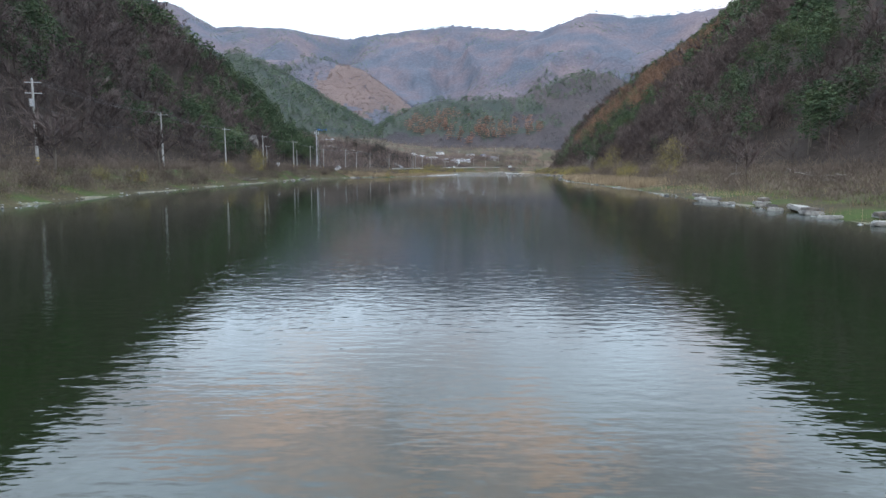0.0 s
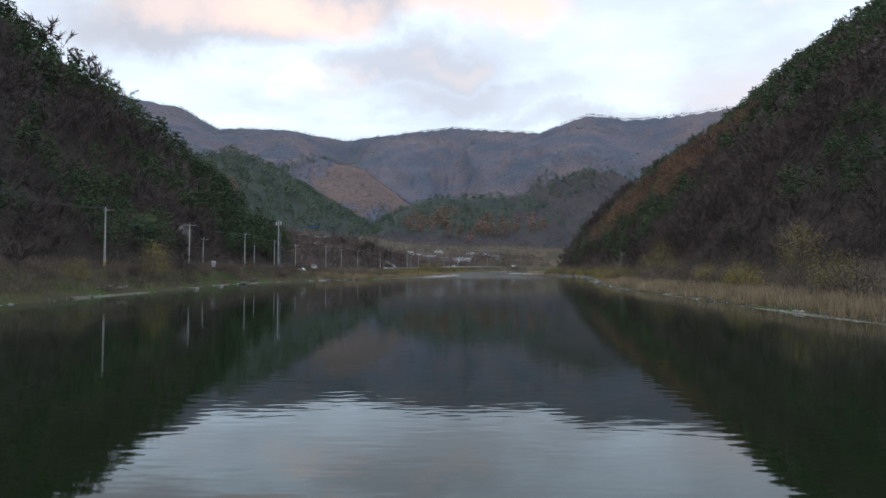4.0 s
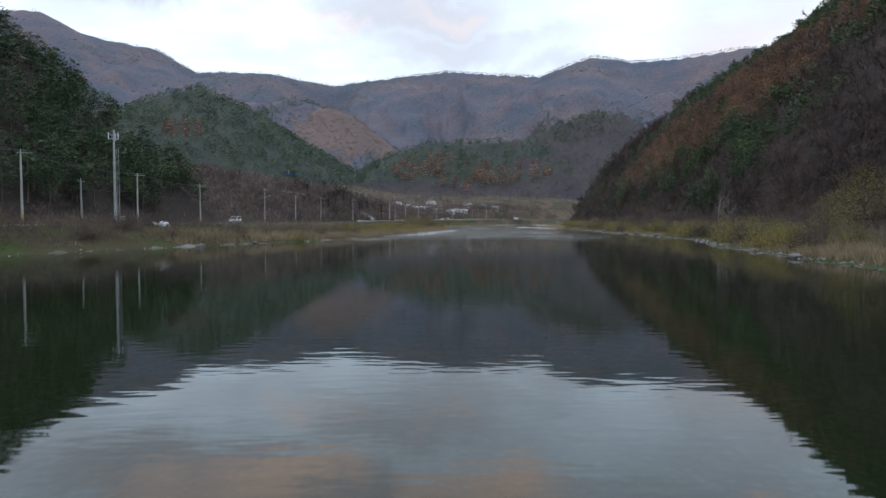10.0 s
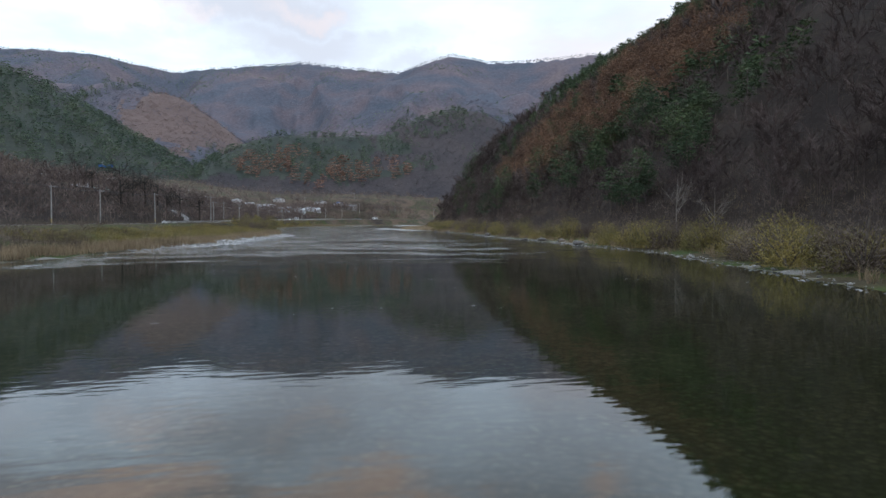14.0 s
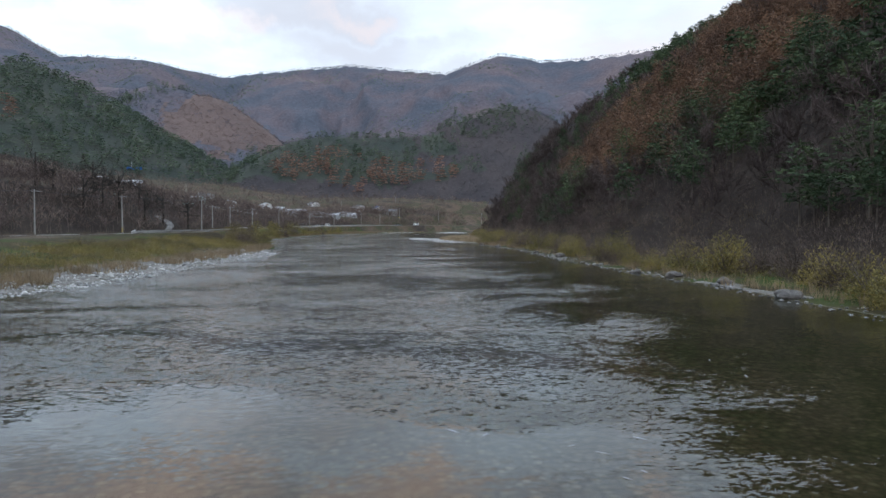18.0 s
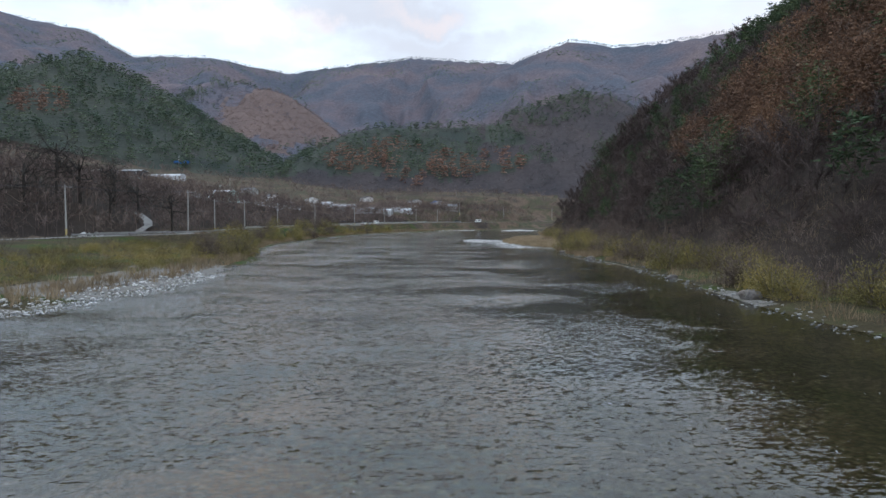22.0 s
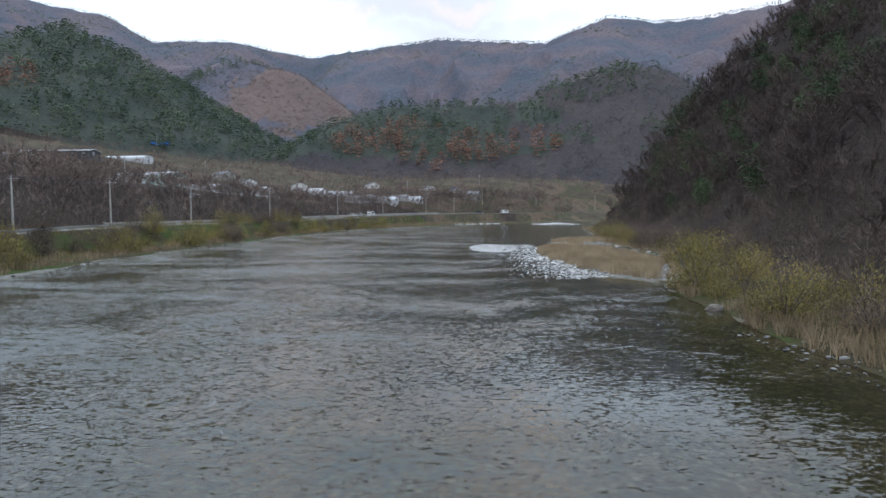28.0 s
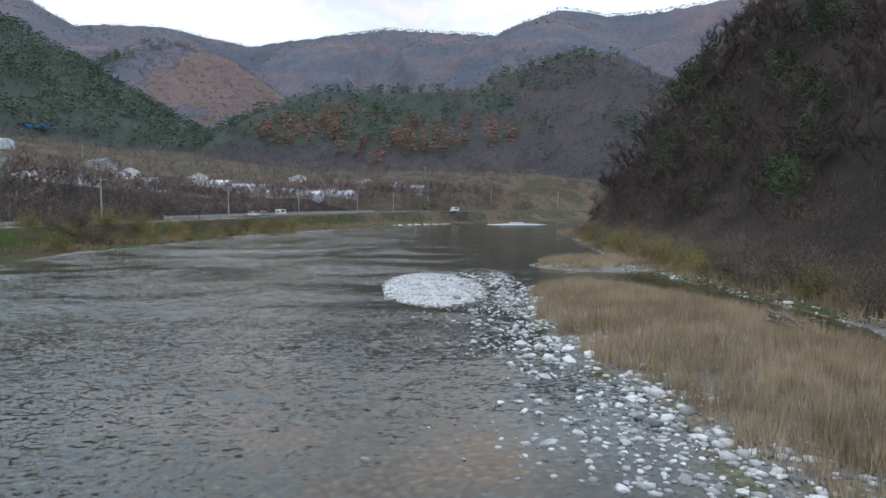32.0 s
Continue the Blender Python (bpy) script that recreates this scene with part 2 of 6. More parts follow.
M["foam"] = surface("white_water_foam", [(0.3, (0.42, 0.44, 0.46)), (0.7, (0.58, 0.59, 0.60))], 1, 8, 0.6, 0.3, 0.02, contrast=0.2)
M["rust_far"] = foliage("far_rust_larch", [(0.15, (0.17, 0.115, 0.095)), (0.5, (0.25, 0.155, 0.118)), (0.85, (0.34, 0.205, 0.15))], 0.02)
M["snag"] = surface("bleached_wood", [(0.3, (0.16, 0.14, 0.12)), (0.7, (0.28, 0.25, 0.22))], 0.5, 8, 0.9, 0.3)
M["scrub"] = foliage("scrub_twigs", [(0.15, (0.07, 0.055, 0.046)), (0.5, (0.122, 0.097, 0.077)), (0.85, (0.20, 0.16, 0.122))])
M["scarp"] = foliage("brushwood_twigs", [(0.15, (0.09, 0.07, 0.064)), (0.5, (0.17, 0.132, 0.116)), (0.85, (0.27, 0.21, 0.175))], 0.06)
M["willow"] = foliage("willow_leaves", [(0.15, (0.115, 0.105, 0.048)), (0.5, (0.205, 0.175, 0.066)), (0.85, (0.34, 0.27, 0.092))], 0.08)
M["reed"] = foliage("dry_reed", [(0.15, (0.17, 0.13, 0.085)), (0.5, (0.27, 0.21, 0.135)), (0.85, (0.38, 0.30, 0.195))], 0.08)
M["grass"] = foliage("green_grass", [(0.15, (0.07, 0.10, 0.03)), (0.5, (0.13, 0.17, 0.05)), (0.85, (0.25, 0.24, 0.10))], 0.12)
M["bark"] = surface("grey_bark", [(0.3, (0.09, 0.075, 0.06)), (0.7, (0.19, 0.16, 0.13))], 0.5, 8, 0.9, 0.5)
# litter darkened in its base colour for the shade beneath the trees
M["litter"] = surface("shaded_leaf_litter", [(0.25, (0.03, 0.024, 0.021)), (0.55, (0.046, 0.036, 0.029)), (0.8, (0.068, 0.051, 0.039))], 0.06, 1.2, 0.95, 0.6, 0.2)
# soil of the far slopes, tinted blue-violet to stand in for haze
M["litter_hazed"] = surface("hazed_slope_soil", [(0.25, (0.075, 0.09, 0.115)), (0.42, (0.10, 0.105, 0.13)), (0.58, (0.135, 0.115, 0.13)), (0.8, (0.18, 0.14, 0.14))], 0.009, 0.16, 0.95, 0.8, 1.5, contrast=0.42)
M["needle_floor"] = surface("pine_wood_floor", [(0.3, (0.046, 0.057, 0.05)), (0.7, (0.074, 0.08, 0.064))], 0.03, 0.5, 0.95, 0.5, 0.3)
M["brown_slope"] = surface("brown_wooded_slope_soil", [(0.3, (0.125, 0.098, 0.094)), (0.5, (0.158, 0.118, 0.108)), (0.75, (0.19, 0.14, 0.124))], 0.012, 0.3, 0.95, 0.5, 0.4)
M["valley_floor"] = surface("leafless_valley_wood_soil", [(0.3, (0.056, 0.051, 0.055)), (0.7, (0.08, 0.068, 0.068))], 0.02, 0.3, 0.95, 0.5, 0.3)
M["turf"] = surface("rough_turf", [(0.3, (0.05, 0.041, 0.026)), (0.48, (0.07, 0.058, 0.03)), (0.62, (0.05, 0.075, 0.018)), (0.8, (0.085, 0.07, 0.043))], 0.12, 3.0, 0.95, 0.6, 0.1)
M["field"] = surface("harvested_field", [(0.34, (0.05, 0.042, 0.036)), (0.44, (0.10, 0.076, 0.056)), (0.5, (0.068, 0.07, 0.04)), (0.58, (0.145, 0.105, 0.075)), (0.68, (0.06, 0.05, 0.042))], 0.045, 0.8, 0.95, 0.4, 0.1)
M["gravel"] = surface("river_gravel", [(0.3, (0.12, 0.11, 0.09)), (0.55, (0.22, 0.205, 0.18)), (0.8, (0.17, 0.15, 0.12))], 0.4, 5.0, 0.85, 0.8, 0.1, contrast=0.7)
def bed_material():
    m, n, l, b = nodes_of("river_bed_cobbles")
    g = n.new("ShaderNodeNewGeometry")
    vo = n.new("ShaderNodeTexVoronoi")
    vo.inputs["Scale"].default_value = 4.5
    l.new(g.outputs["Position"], vo.inputs["Vector"])
    sp = n.new("ShaderNodeSeparateColor")
    l.new(vo.outputs["Color"], sp.inputs[0])
    cob = ramp(n, l, sp.outputs[0], [(0.0, (0.12, 0.105, 0.08)), (0.5, (0.16, 0.14, 0.11)), (0.85, (0.21, 0.185, 0.148)), (1.0, (0.28, 0.255, 0.21))])
    gap = ramp(n, l, vo.outputs["Distance"], [(0.2, (1, 1, 1)), (0.7, (0.5, 0.48, 0.42))])
    weed = ramp(n, l, noise_tex(n, l, 0.15, 4), [(0.4, (0.55, 0.62, 0.35)), (0.65, (1.0, 0.95, 0.85))])
    l.new(mixc(n, l, 1.0, mixc(n, l, 1.0, cob, gap, "MULTIPLY"), weed, "MULTIPLY"), b.inputs["Base Color"])
    b.inputs["Roughness"].default_value = 0.8
    return m


M["bed"] = bed_material()
M["pale_gravel"] = surface("white_gravel", [(0.3, (0.38, 0.375, 0.36)), (0.55, (0.60, 0.59, 0.57)), (0.8, (0.46, 0.45, 0.42))], 0.8, 7.0, 0.85, 0.8, 0.1, contrast=0.5)
M["ledge"] = surface("pale_bedrock", [(0.3, (0.20, 0.19, 0.175)), (0.55, (0.34, 0.33, 0.30)), (0.8, (0.27, 0.25, 0.22))], 0.6, 4.0, 0.85, 0.8, 0.1, contrast=0.5)
M["reed_tawny"] = foliage("tawny_reed", [(0.15, (0.22, 0.17, 0.11)), (0.5, (0.34, 0.27, 0.175)), (0.85, (0.48, 0.39, 0.26))], 0.25)
M["road"] = surface("worn_road", [(0.3, (0.20, 0.19, 0.18)), (0.7, (0.28, 0.27, 0.25))], 0.3, 6, 0.9, 0.2, 0.02)

M["concrete"] = surface("weathered_concrete", [(0.3, (0.36, 0.35, 0.33)), (0.7, (0.48, 0.47, 0.44))], 0.4, 9, 0.9, 0.2, 0.02)
M["steel"] = surface("galvanised_steel", [(0.3, (0.42, 0.43, 0.44)), (0.7, (0.55, 0.56, 0.57))], 1.0, 12, 0.45, 0.1, 0.01, 0.7, 0.3)
M["dark_metal"] = surface("dark_painted_metal", [(0.3, (0.05, 0.05, 0.055)), (0.7, (0.09, 0.09, 0.10))], 1.0, 12, 0.6, 0.1, 0.01)
M["ceramic"] = surface("brown_ceramic", [(0.3, (0.12, 0.06, 0.04)), (0.7, (0.2, 0.1, 0.07))], 2.0, 12, 0.3, 0.05, 0.01)
M["yellow"] = surface("warning_yellow", [(0.3, (0.6, 0.42, 0.04)), (0.7, (0.7, 0.5, 0.06))], 2.0, 12, 0.6, 0.05, 0.01)
M["white"] = surface("white_paint", [(0.3, (0.68, 0.68, 0.67)), (0.7, (0.8, 0.8, 0.79))], 0.4, 5, 0.5, 0.05, 0.01, contrast=0.15)
M["film"] = surface("greenhouse_film", [(0.3, (0.46, 0.48, 0.50)), (0.6, (0.66, 0.68, 0.70)), (0.8, (0.36, 0.39, 0.41))], 0.15, 1.5, 0.35, 0.3, 0.05, contrast=0.25)
M["mint"] = surface("mint_cladding", [(0.3, (0.40, 0.60, 0.55)), (0.7, (0.50, 0.68, 0.63))], 0.3, 4, 0.6, 0.1, 0.02, contrast=0.2)
M["blue"] = surface("blue_sheet", [(0.3, (0.03, 0.12, 0.38)), (0.7, (0.06, 0.2, 0.5))], 0.4, 4, 0.5, 0.2, 0.02)
M["rust"] = surface("rust_red_sheet", [(0.3, (0.32, 0.12, 0.07)), (0.7, (0.42, 0.18, 0.10))], 0.4, 4, 0.8, 0.2, 0.02)
M["tile"] = surface("dark_roof_tile", [(0.3, (0.16, 0.17, 0.19)), (0.7, (0.24, 0.25, 0.27))], 0.4, 4, 0.7, 0.2, 0.02)
M["glass"] = surface("dark_window_glass", [(0.3, (0.03, 0.035, 0.04)), (0.7, (0.05, 0.055, 0.06))], 1.0, 3, 0.08, 0.0)
M["rubber"] = surface("black_rubber", [(0.3, (0.02, 0.02, 0.02)), (0.7, (0.035, 0.035, 0.035))], 2.0, 9, 0.8, 0.1, 0.01)
M["rock"] = surface("grey_cliff_rock", [(0.3, (0.10, 0.095, 0.09)), (0.5, (0.17, 0.155, 0.14)), (0.75, (0.23, 0.19, 0.155))], 0.5, 3, 0.9, 0.8, 0.15, contrast=0.6)
M["red"] = surface("red_lamp", [(0.3, (0.4, 0.03, 0.02)), (0.7, (0.5, 0.05, 0.03))], 1, 5, 0.3, 0.0)
M["oak"] = surface("black_oak_bark", [(0.3, (0.03, 0.026, 0.022)), (0.7, (0.06, 0.05, 0.04))], 0.5, 8, 0.9, 0.5)


def stone_material(name, dull):
    m, n, l, b = nodes_of(name)
    info = n.new("ShaderNodeObjectInfo")
    g = n.new("ShaderNodeNewGeometry")
    add = n.new("ShaderNodeMath")
    add.operation = "ADD"
    l.new(info.outputs["Random"], add.inputs[0])
    l.new(g.outputs["Random Per Island"], add.inputs[1])
    fr = n.new("ShaderNodeMath")
    fr.operation = "FRACT"
    l.new(add.outputs[0], fr.inputs[0])
    col = ramp(n, l, fr.outputs[0], [(q, tuple(c * dull for c in col_)) for q, col_ in ((0.0, (0.13, 0.13, 0.13)), (0.25, (0.28, 0.275, 0.265)), (0.6, (0.48, 0.47, 0.45)), (1.0, (0.72, 0.71, 0.69)))])
    small = noise_tex(n, l, 6, 5, 0.65)
    l.new(mixc(n, l, 1.0, col, ramp(n, l, small, [(0.25, (0.6, 0.6, 0.58)), (0.75, (1.1, 1.1, 1.1))]), "MULTIPLY"), b.inputs["Base Color"])
    b.inputs["Roughness"].default_value = 0.8
    bp = n.new("ShaderNodeBump")
    bp.inputs["Strength"].default_value, bp.inputs["Distance"].default_value = 0.5, 0.04
    l.new(small, bp.inputs["Height"])
    l.new(bp.outputs[0], b.inputs["Normal"])
    return m


M["stone"] = stone_material("river_stone", 1.0)
M["dull_stone"] = stone_material("bank_stone", 0.55)


def make_water():
    m, n, l, b = nodes_of("river_water")
    n.remove(b)
    out = n["Material Output"]
    g = n.new("ShaderNodeNewGeometry")
    sep = n.new("ShaderNodeSeparateXYZ")
    l.new(g.outputs["Position"], sep.inputs[0])

    def wave(scale, detail, sx, sy, rough=0.5):
        return noise_tex(n, l, scale, detail, rough, (sx, sy, 1))

    def rng(src, a, b_, lo, hi):
        r = n.new("ShaderNodeMapRange")
        r.interpolation_type = "SMOOTHSTEP"
        for i, v in ((1, a), (2, b_), (3, lo), (4, hi)):
            r.inputs[i].default_value = v
        l.new(src, r.inputs[0])
        return r.outputs[0]

    def math_(op, a, b_):
        r = n.new("ShaderNodeMath")
        r.operation = op
        for i, v in ((0, a), (1, b_)):
            if isinstance(v, (int, float)):
                r.inputs[i].default_value = v
            else:
                l.new(v, r.inputs[i])
        return r.outputs[0]

    drift = n.new("ShaderNodeTexNoise")
    drift.inputs["Scale"].default_value, drift.inputs["Detail"].default_value = 0.06, 4
    l.new(g.outputs["Position"], drift.inputs["Vector"])
    bend = n.new("ShaderNodeVectorMath")
    bend.operation = "MULTIPLY_ADD"
    l.new(drift.outputs["Color"], bend.inputs[0])
    bend.inputs[1].default_value = (26, 26, 0)
    l.new(g.outputs["Position"], bend.inputs[2])
    streak = n.new("ShaderNodeTexNoise")
    streak.inputs["Scale"].default_value, streak.inputs["Detail"].default_value, streak.inputs["Roughness"].default_value = 0.09, 5, 0.62
    slant = n.new("ShaderNodeMapping")
    slant.inputs["Rotation"].default_value, slant.inputs["Scale"].default_value = (0, 0, 0.5), (0.6, 1.5, 1)
    l.new(bend.outputs[0], slant.inputs[0])
    l.new(slant.outputs[0], streak.inputs["Vector"])
    rapid = rng(math_("ADD", sep.outputs[1], math_("MULTIPLY", math_("SUBTRACT", streak.outputs[0], 0.5), 70)), 246, 296, 0.0, 1.0)
    breeze = rng(sep.outputs[1], 62, 32, 0.0, 1.0)
    patch = rng(streak.outputs[0], 0.38, 0.62, 0.35, 1.3)
    crest = rng(streak.outputs[0], 0.50, 0.66, 0.06, 1.0)
    calm = math_("MULTIPLY", wave(1.7, 1, 0.5, 1.6), 0.004)
    calm = math_("ADD", calm, math_("MULTIPLY", wave(3.4, 2, 0.6, 1.5), math_("ADD", math_("MULTIPLY", breeze, 0.0068), 0.0004)))
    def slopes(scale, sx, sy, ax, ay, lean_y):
        """Facets of chop; lean_y tips them all towards -y, to mirror higher sky."""
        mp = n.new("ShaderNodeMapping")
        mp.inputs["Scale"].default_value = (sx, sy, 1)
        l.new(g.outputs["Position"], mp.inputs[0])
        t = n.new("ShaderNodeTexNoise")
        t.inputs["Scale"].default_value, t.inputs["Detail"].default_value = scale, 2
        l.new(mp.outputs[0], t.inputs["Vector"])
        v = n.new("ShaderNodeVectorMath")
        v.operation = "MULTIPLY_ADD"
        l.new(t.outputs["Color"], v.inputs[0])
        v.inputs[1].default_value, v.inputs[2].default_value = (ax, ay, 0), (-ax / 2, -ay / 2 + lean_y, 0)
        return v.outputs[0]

    def vec_(op, a, b_):
        r = n.new("ShaderNodeVectorMath")
        r.operation = op
        for i, v in ((0, a), (1, b_)):
            l.new(v, r.inputs["Scale" if op == "SCALE" and i else i])
        return r.outputs[0]

    rough_ = math_("ADD", math_("MULTIPLY", wave(0.95, 2, 0.55, 1.3, 0.5), 0.06), math_("MULTIPLY", wave(3.4, 1, 0.7, 1.3), 0.02))
    height = math_("ADD", calm, math_("MULTIPLY", math_("MULTIPLY", rough_, patch), math_("MULTIPLY", rapid, 0.08)))
    bp = n.new("ShaderNodeBump")
    bp.inputs["Strength"].default_value, bp.inputs["Distance"].default_value = 1.0, 1.0
    l.new(height, bp.inputs["Height"])
    # the constant lean faces the riffles to the viewer, which brightens them
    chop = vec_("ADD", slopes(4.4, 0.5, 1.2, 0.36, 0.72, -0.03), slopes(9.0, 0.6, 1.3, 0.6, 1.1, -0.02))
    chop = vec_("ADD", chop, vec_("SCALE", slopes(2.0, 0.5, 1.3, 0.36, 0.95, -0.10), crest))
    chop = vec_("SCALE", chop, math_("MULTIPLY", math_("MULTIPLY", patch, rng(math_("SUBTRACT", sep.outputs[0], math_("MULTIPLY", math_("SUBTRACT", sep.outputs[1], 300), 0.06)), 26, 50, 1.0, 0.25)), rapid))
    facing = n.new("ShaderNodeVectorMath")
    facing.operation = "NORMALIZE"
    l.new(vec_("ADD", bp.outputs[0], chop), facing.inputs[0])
    gl = n.new("ShaderNodeBsdfGlossy")
    gl.inputs["Roughness"].default_value = 0.03
    gl.inputs["Color"].default_value = (0.92, 0.96, 1.0, 1)
    l.new(facing.outputs[0], gl.inputs["Normal"])
    tr = n.new("ShaderNodeBsdfTransparent")
    tr.inputs["Color"].default_value = (0.84, 0.80, 0.66, 1)
    df = n.new("ShaderNodeBsdfDiffuse")
    df.inputs["Color"].default_value = (0.009, 0.015, 0.005, 1)
    deep = n.new("ShaderNodeMixShader")
    l.new(rng(sep.outputs[1], 100, 300, 0.9, 0.14), deep.inputs[0])
    l.new(tr.outputs[0], deep.inputs[1])
    l.new(df.outputs[0], deep.inputs[2])
    fr = n.new("ShaderNodeFresnel")
    fr.inputs["IOR"].default_value = 1.56
    l.new(facing.outputs[0], fr.inputs["Normal"])
    mx = n.new("ShaderNodeMixShader")
    l.new(fr.outputs[0], mx.inputs[0])
    l.new(deep.outputs[0], mx.inputs[1])
    l.new(gl.outputs[0], mx.inputs[2])
    l.new(mx.outputs[0], out.inputs[0])
    return m


M["water"] = make_water()

# ---- the lie of the land ----
def fract_noise(x, y, seed):
    xi, yi = np.floor(x), np.floor(y)
    fx, fy = x - xi, y - yi
    fx, fy = fx * fx * (3 - 2 * fx), fy * fy * (3 - 2 * fy)

    def hashed(a, b):
        v = np.sin(a * 127.1 + b * 311.7 + seed * 74.7) * 43758.5453
        return v - np.floor(v)

    return (hashed(xi, yi) * (1 - fx) + hashed(xi + 1, yi) * fx) * (1 - fy) + (hashed(xi, yi + 1) * (1 - fx) + hashed(xi + 1, yi + 1) * fx) * fy


def fbm(x, y, seed=0, octaves=4):
    v, a, s = 0.0, 0.5, 1.0
    for i in range(octaves):
        v = v + a * (fract_noise(x * s + 17.3 * i, y * s - 9.1 * i, seed + i) - 0.5)
        a, s = a * 0.5, s * 2.03
    return v


def smooth(a, b, v):
    s = np.clip((v - a) / (b - a), 0, 1)
    return s * s * (3 - 2 * s)


LEFT_SHORE = [(-400, -30), (-60, -33), (47, -34), (64, -37), (90, -39), (150, -41), (178, -44), (208, -41), (229, -31), (250, -20), (285, -10), (310, -2), (345, 4), (370, 8), (405, 7), (440, 0), (470, -4), (515, -1), (560, 4), (595, 12), (640, 30), (700, 50), (737, 97), (760, 230), (790, 420), (840, 900), (3000, 900)]
RIGHT_SHORE = [(-400, 22), (20, 23), (45, 24), (90, 28), (135, 31), (155, 32), (175, 34), (206, 39), (231, 44), (261, 54), (300, 57), (340, 58), (385, 63), (420, 62), (440, 64), (458, 70), (478, 77), (495, 78), (510, 78), (538, 82), (580, 90), (628, 99), (690, 160), (720, 260), (745, 420), (790, 900), (3000, 900)]
ROAD_LINE = [(-400, -50), (100, -52), (190, -51), (260, -50), (300, -52), (340, -50), (385, -48), (405, -43), (425, -35), (446, -20), (460, -18.5), (485, -19), (510, -18), (540, -13), (580, -6.5), (630, 6), (674, 20), (709, 38), (740, 68), (772, 122), (800, 210), (850, 500), (900, 900), (3000, 900)]
TOE_RIGHT = [(-400, 70), (0, 66), (100, 60), (200, 58), (260, 68), (300, 70), (400, 75), (440, 78), (500, 91), (560, 97), (617, 96), (700, 180), (3000, 900)]


def along(line, y):
    a = np.array(line, float)
    return np.interp(y, a[:, 0], a[:, 1])


def lean(line, y):
    """How much nearer the line is than straight across, where it runs askew."""
    return 1.0 / np.sqrt(1.0 + ((along(line, y + 4) - along(line, y - 4)) / 8.0) ** 2)


def road_z(y):
    return np.interp(y, (-400, 300, 420, 446, 485, 600, 680, 800, 900), (3.0, 3.0, 3.1, 3.4, 3.8, 3.9, 4.6, 6.0, 9.0))


CREST = {
    "far": [(-2300, 2400, 700), (-1500, 2200, 690), (-1235, 2083, 650), (-1160, 2183, 604), (-890, 2130, 542), (-758, 2130, 474), (-530, 2050, 452), (-343, 2230, 452), (-63, 2130, 467), (30, 2080, 465), (150, 2000, 440), (300, 1930, 416), (417, 1790, 440), (510, 1770, 418), (600, 1733, 416), (695, 1560, 398), (900, 1560, 400), (1250, 1600, 400)],
    "left": [(-760, 880, 150), (-600, 900, 118), (-447, 930, 123), (-415, 955, 138), (-391, 970, 153), (-364, 985, 170), (-324, 1000, 182), (-293, 1010, 168), (-261, 1025, 146), (-233, 1035, 129), (-204, 1045, 111), (-180, 1055, 94), (-155, 1062, 76), (-128, 1068, 57)],
    "shoulder": [(-900, 1560, 260), (-639, 1480, 216), (-505, 1450, 238), (-425, 1430, 248), (-342, 1410, 240), (-295, 1400, 247), (-252, 1370, 233), (-205, 1330, 212)],
    "brown": [(-200, 1311, 213), (-174, 1305, 205), (-150, 1298, 188), (-127, 1290, 164), (-106, 1282, 143), (-87, 1272, 117)],
    "brown_spur": [(-200, 1311, 213), (-218, 1300, 198), (-233, 1270, 161), (-242, 1240, 122), (-239, 1200, 80)],
    "middle": [(-90, 900, 38), (-81, 930, 54), (-71, 960, 71), (-54, 1000, 90), (-34, 1030, 106), (-7, 1040, 113), (41, 1045, 113), (91, 1050, 116), (134, 1055, 122), (164, 1060, 135), (203, 1070, 149), (242, 1080, 164), (276, 1090, 165), (300, 1080, 140), (330, 1060, 105)],
    "middle_spur": [(134, 1055, 118), (150, 1000, 88), (172, 940, 40)],
    "middle_rib": [(203, 1070, 146), (226, 1010, 112), (250, 940, 60)],
}
FALL = {"far": 0.40, "left": 0.60, "shoulder": 0.62, "brown": 0.78, "brown_spur": 0.8, "middle": 0.62, "middle_spur": 0.7, "middle_rib": 0.7}


def crest_height(x, y, name):
    pts, best = CREST[name], np.full(np.shape(x), -500.0)
    for (ax, ay, az), (bx, by, bz) in zip(pts, pts[1:]):
        dx, dy = bx - ax, by - ay
        t = np.clip(((x - ax) * dx + (y - ay) * dy) / (dx * dx + dy * dy), 0, 1)
        d = np.hypot(x - ax - t * dx, y - ay - t * dy)
        if name != "far":
            d = np.sqrt(d * d + 64.0) - 8.0
        drop = FALL[name] * d if name != "far" else np.where(d < 450, 0.58 * d, 261 + 0.36 * (d - 450))
        best = np.maximum(best, az + t * (bz - az) - drop)
    return best


def crest_top(x, y, name):
    """The crest's own height at the nearest of its corners, smoothly mixed."""
    w, v = 0.0, 0.0
    for cx0, cy0, cz0 in CREST[name]:
        k = 1.0 / ((x - cx0) ** 2 + (y - cy0) ** 2 + 400.0) ** 1.5
        w, v = w + k, v + k * cz0
    return v / w


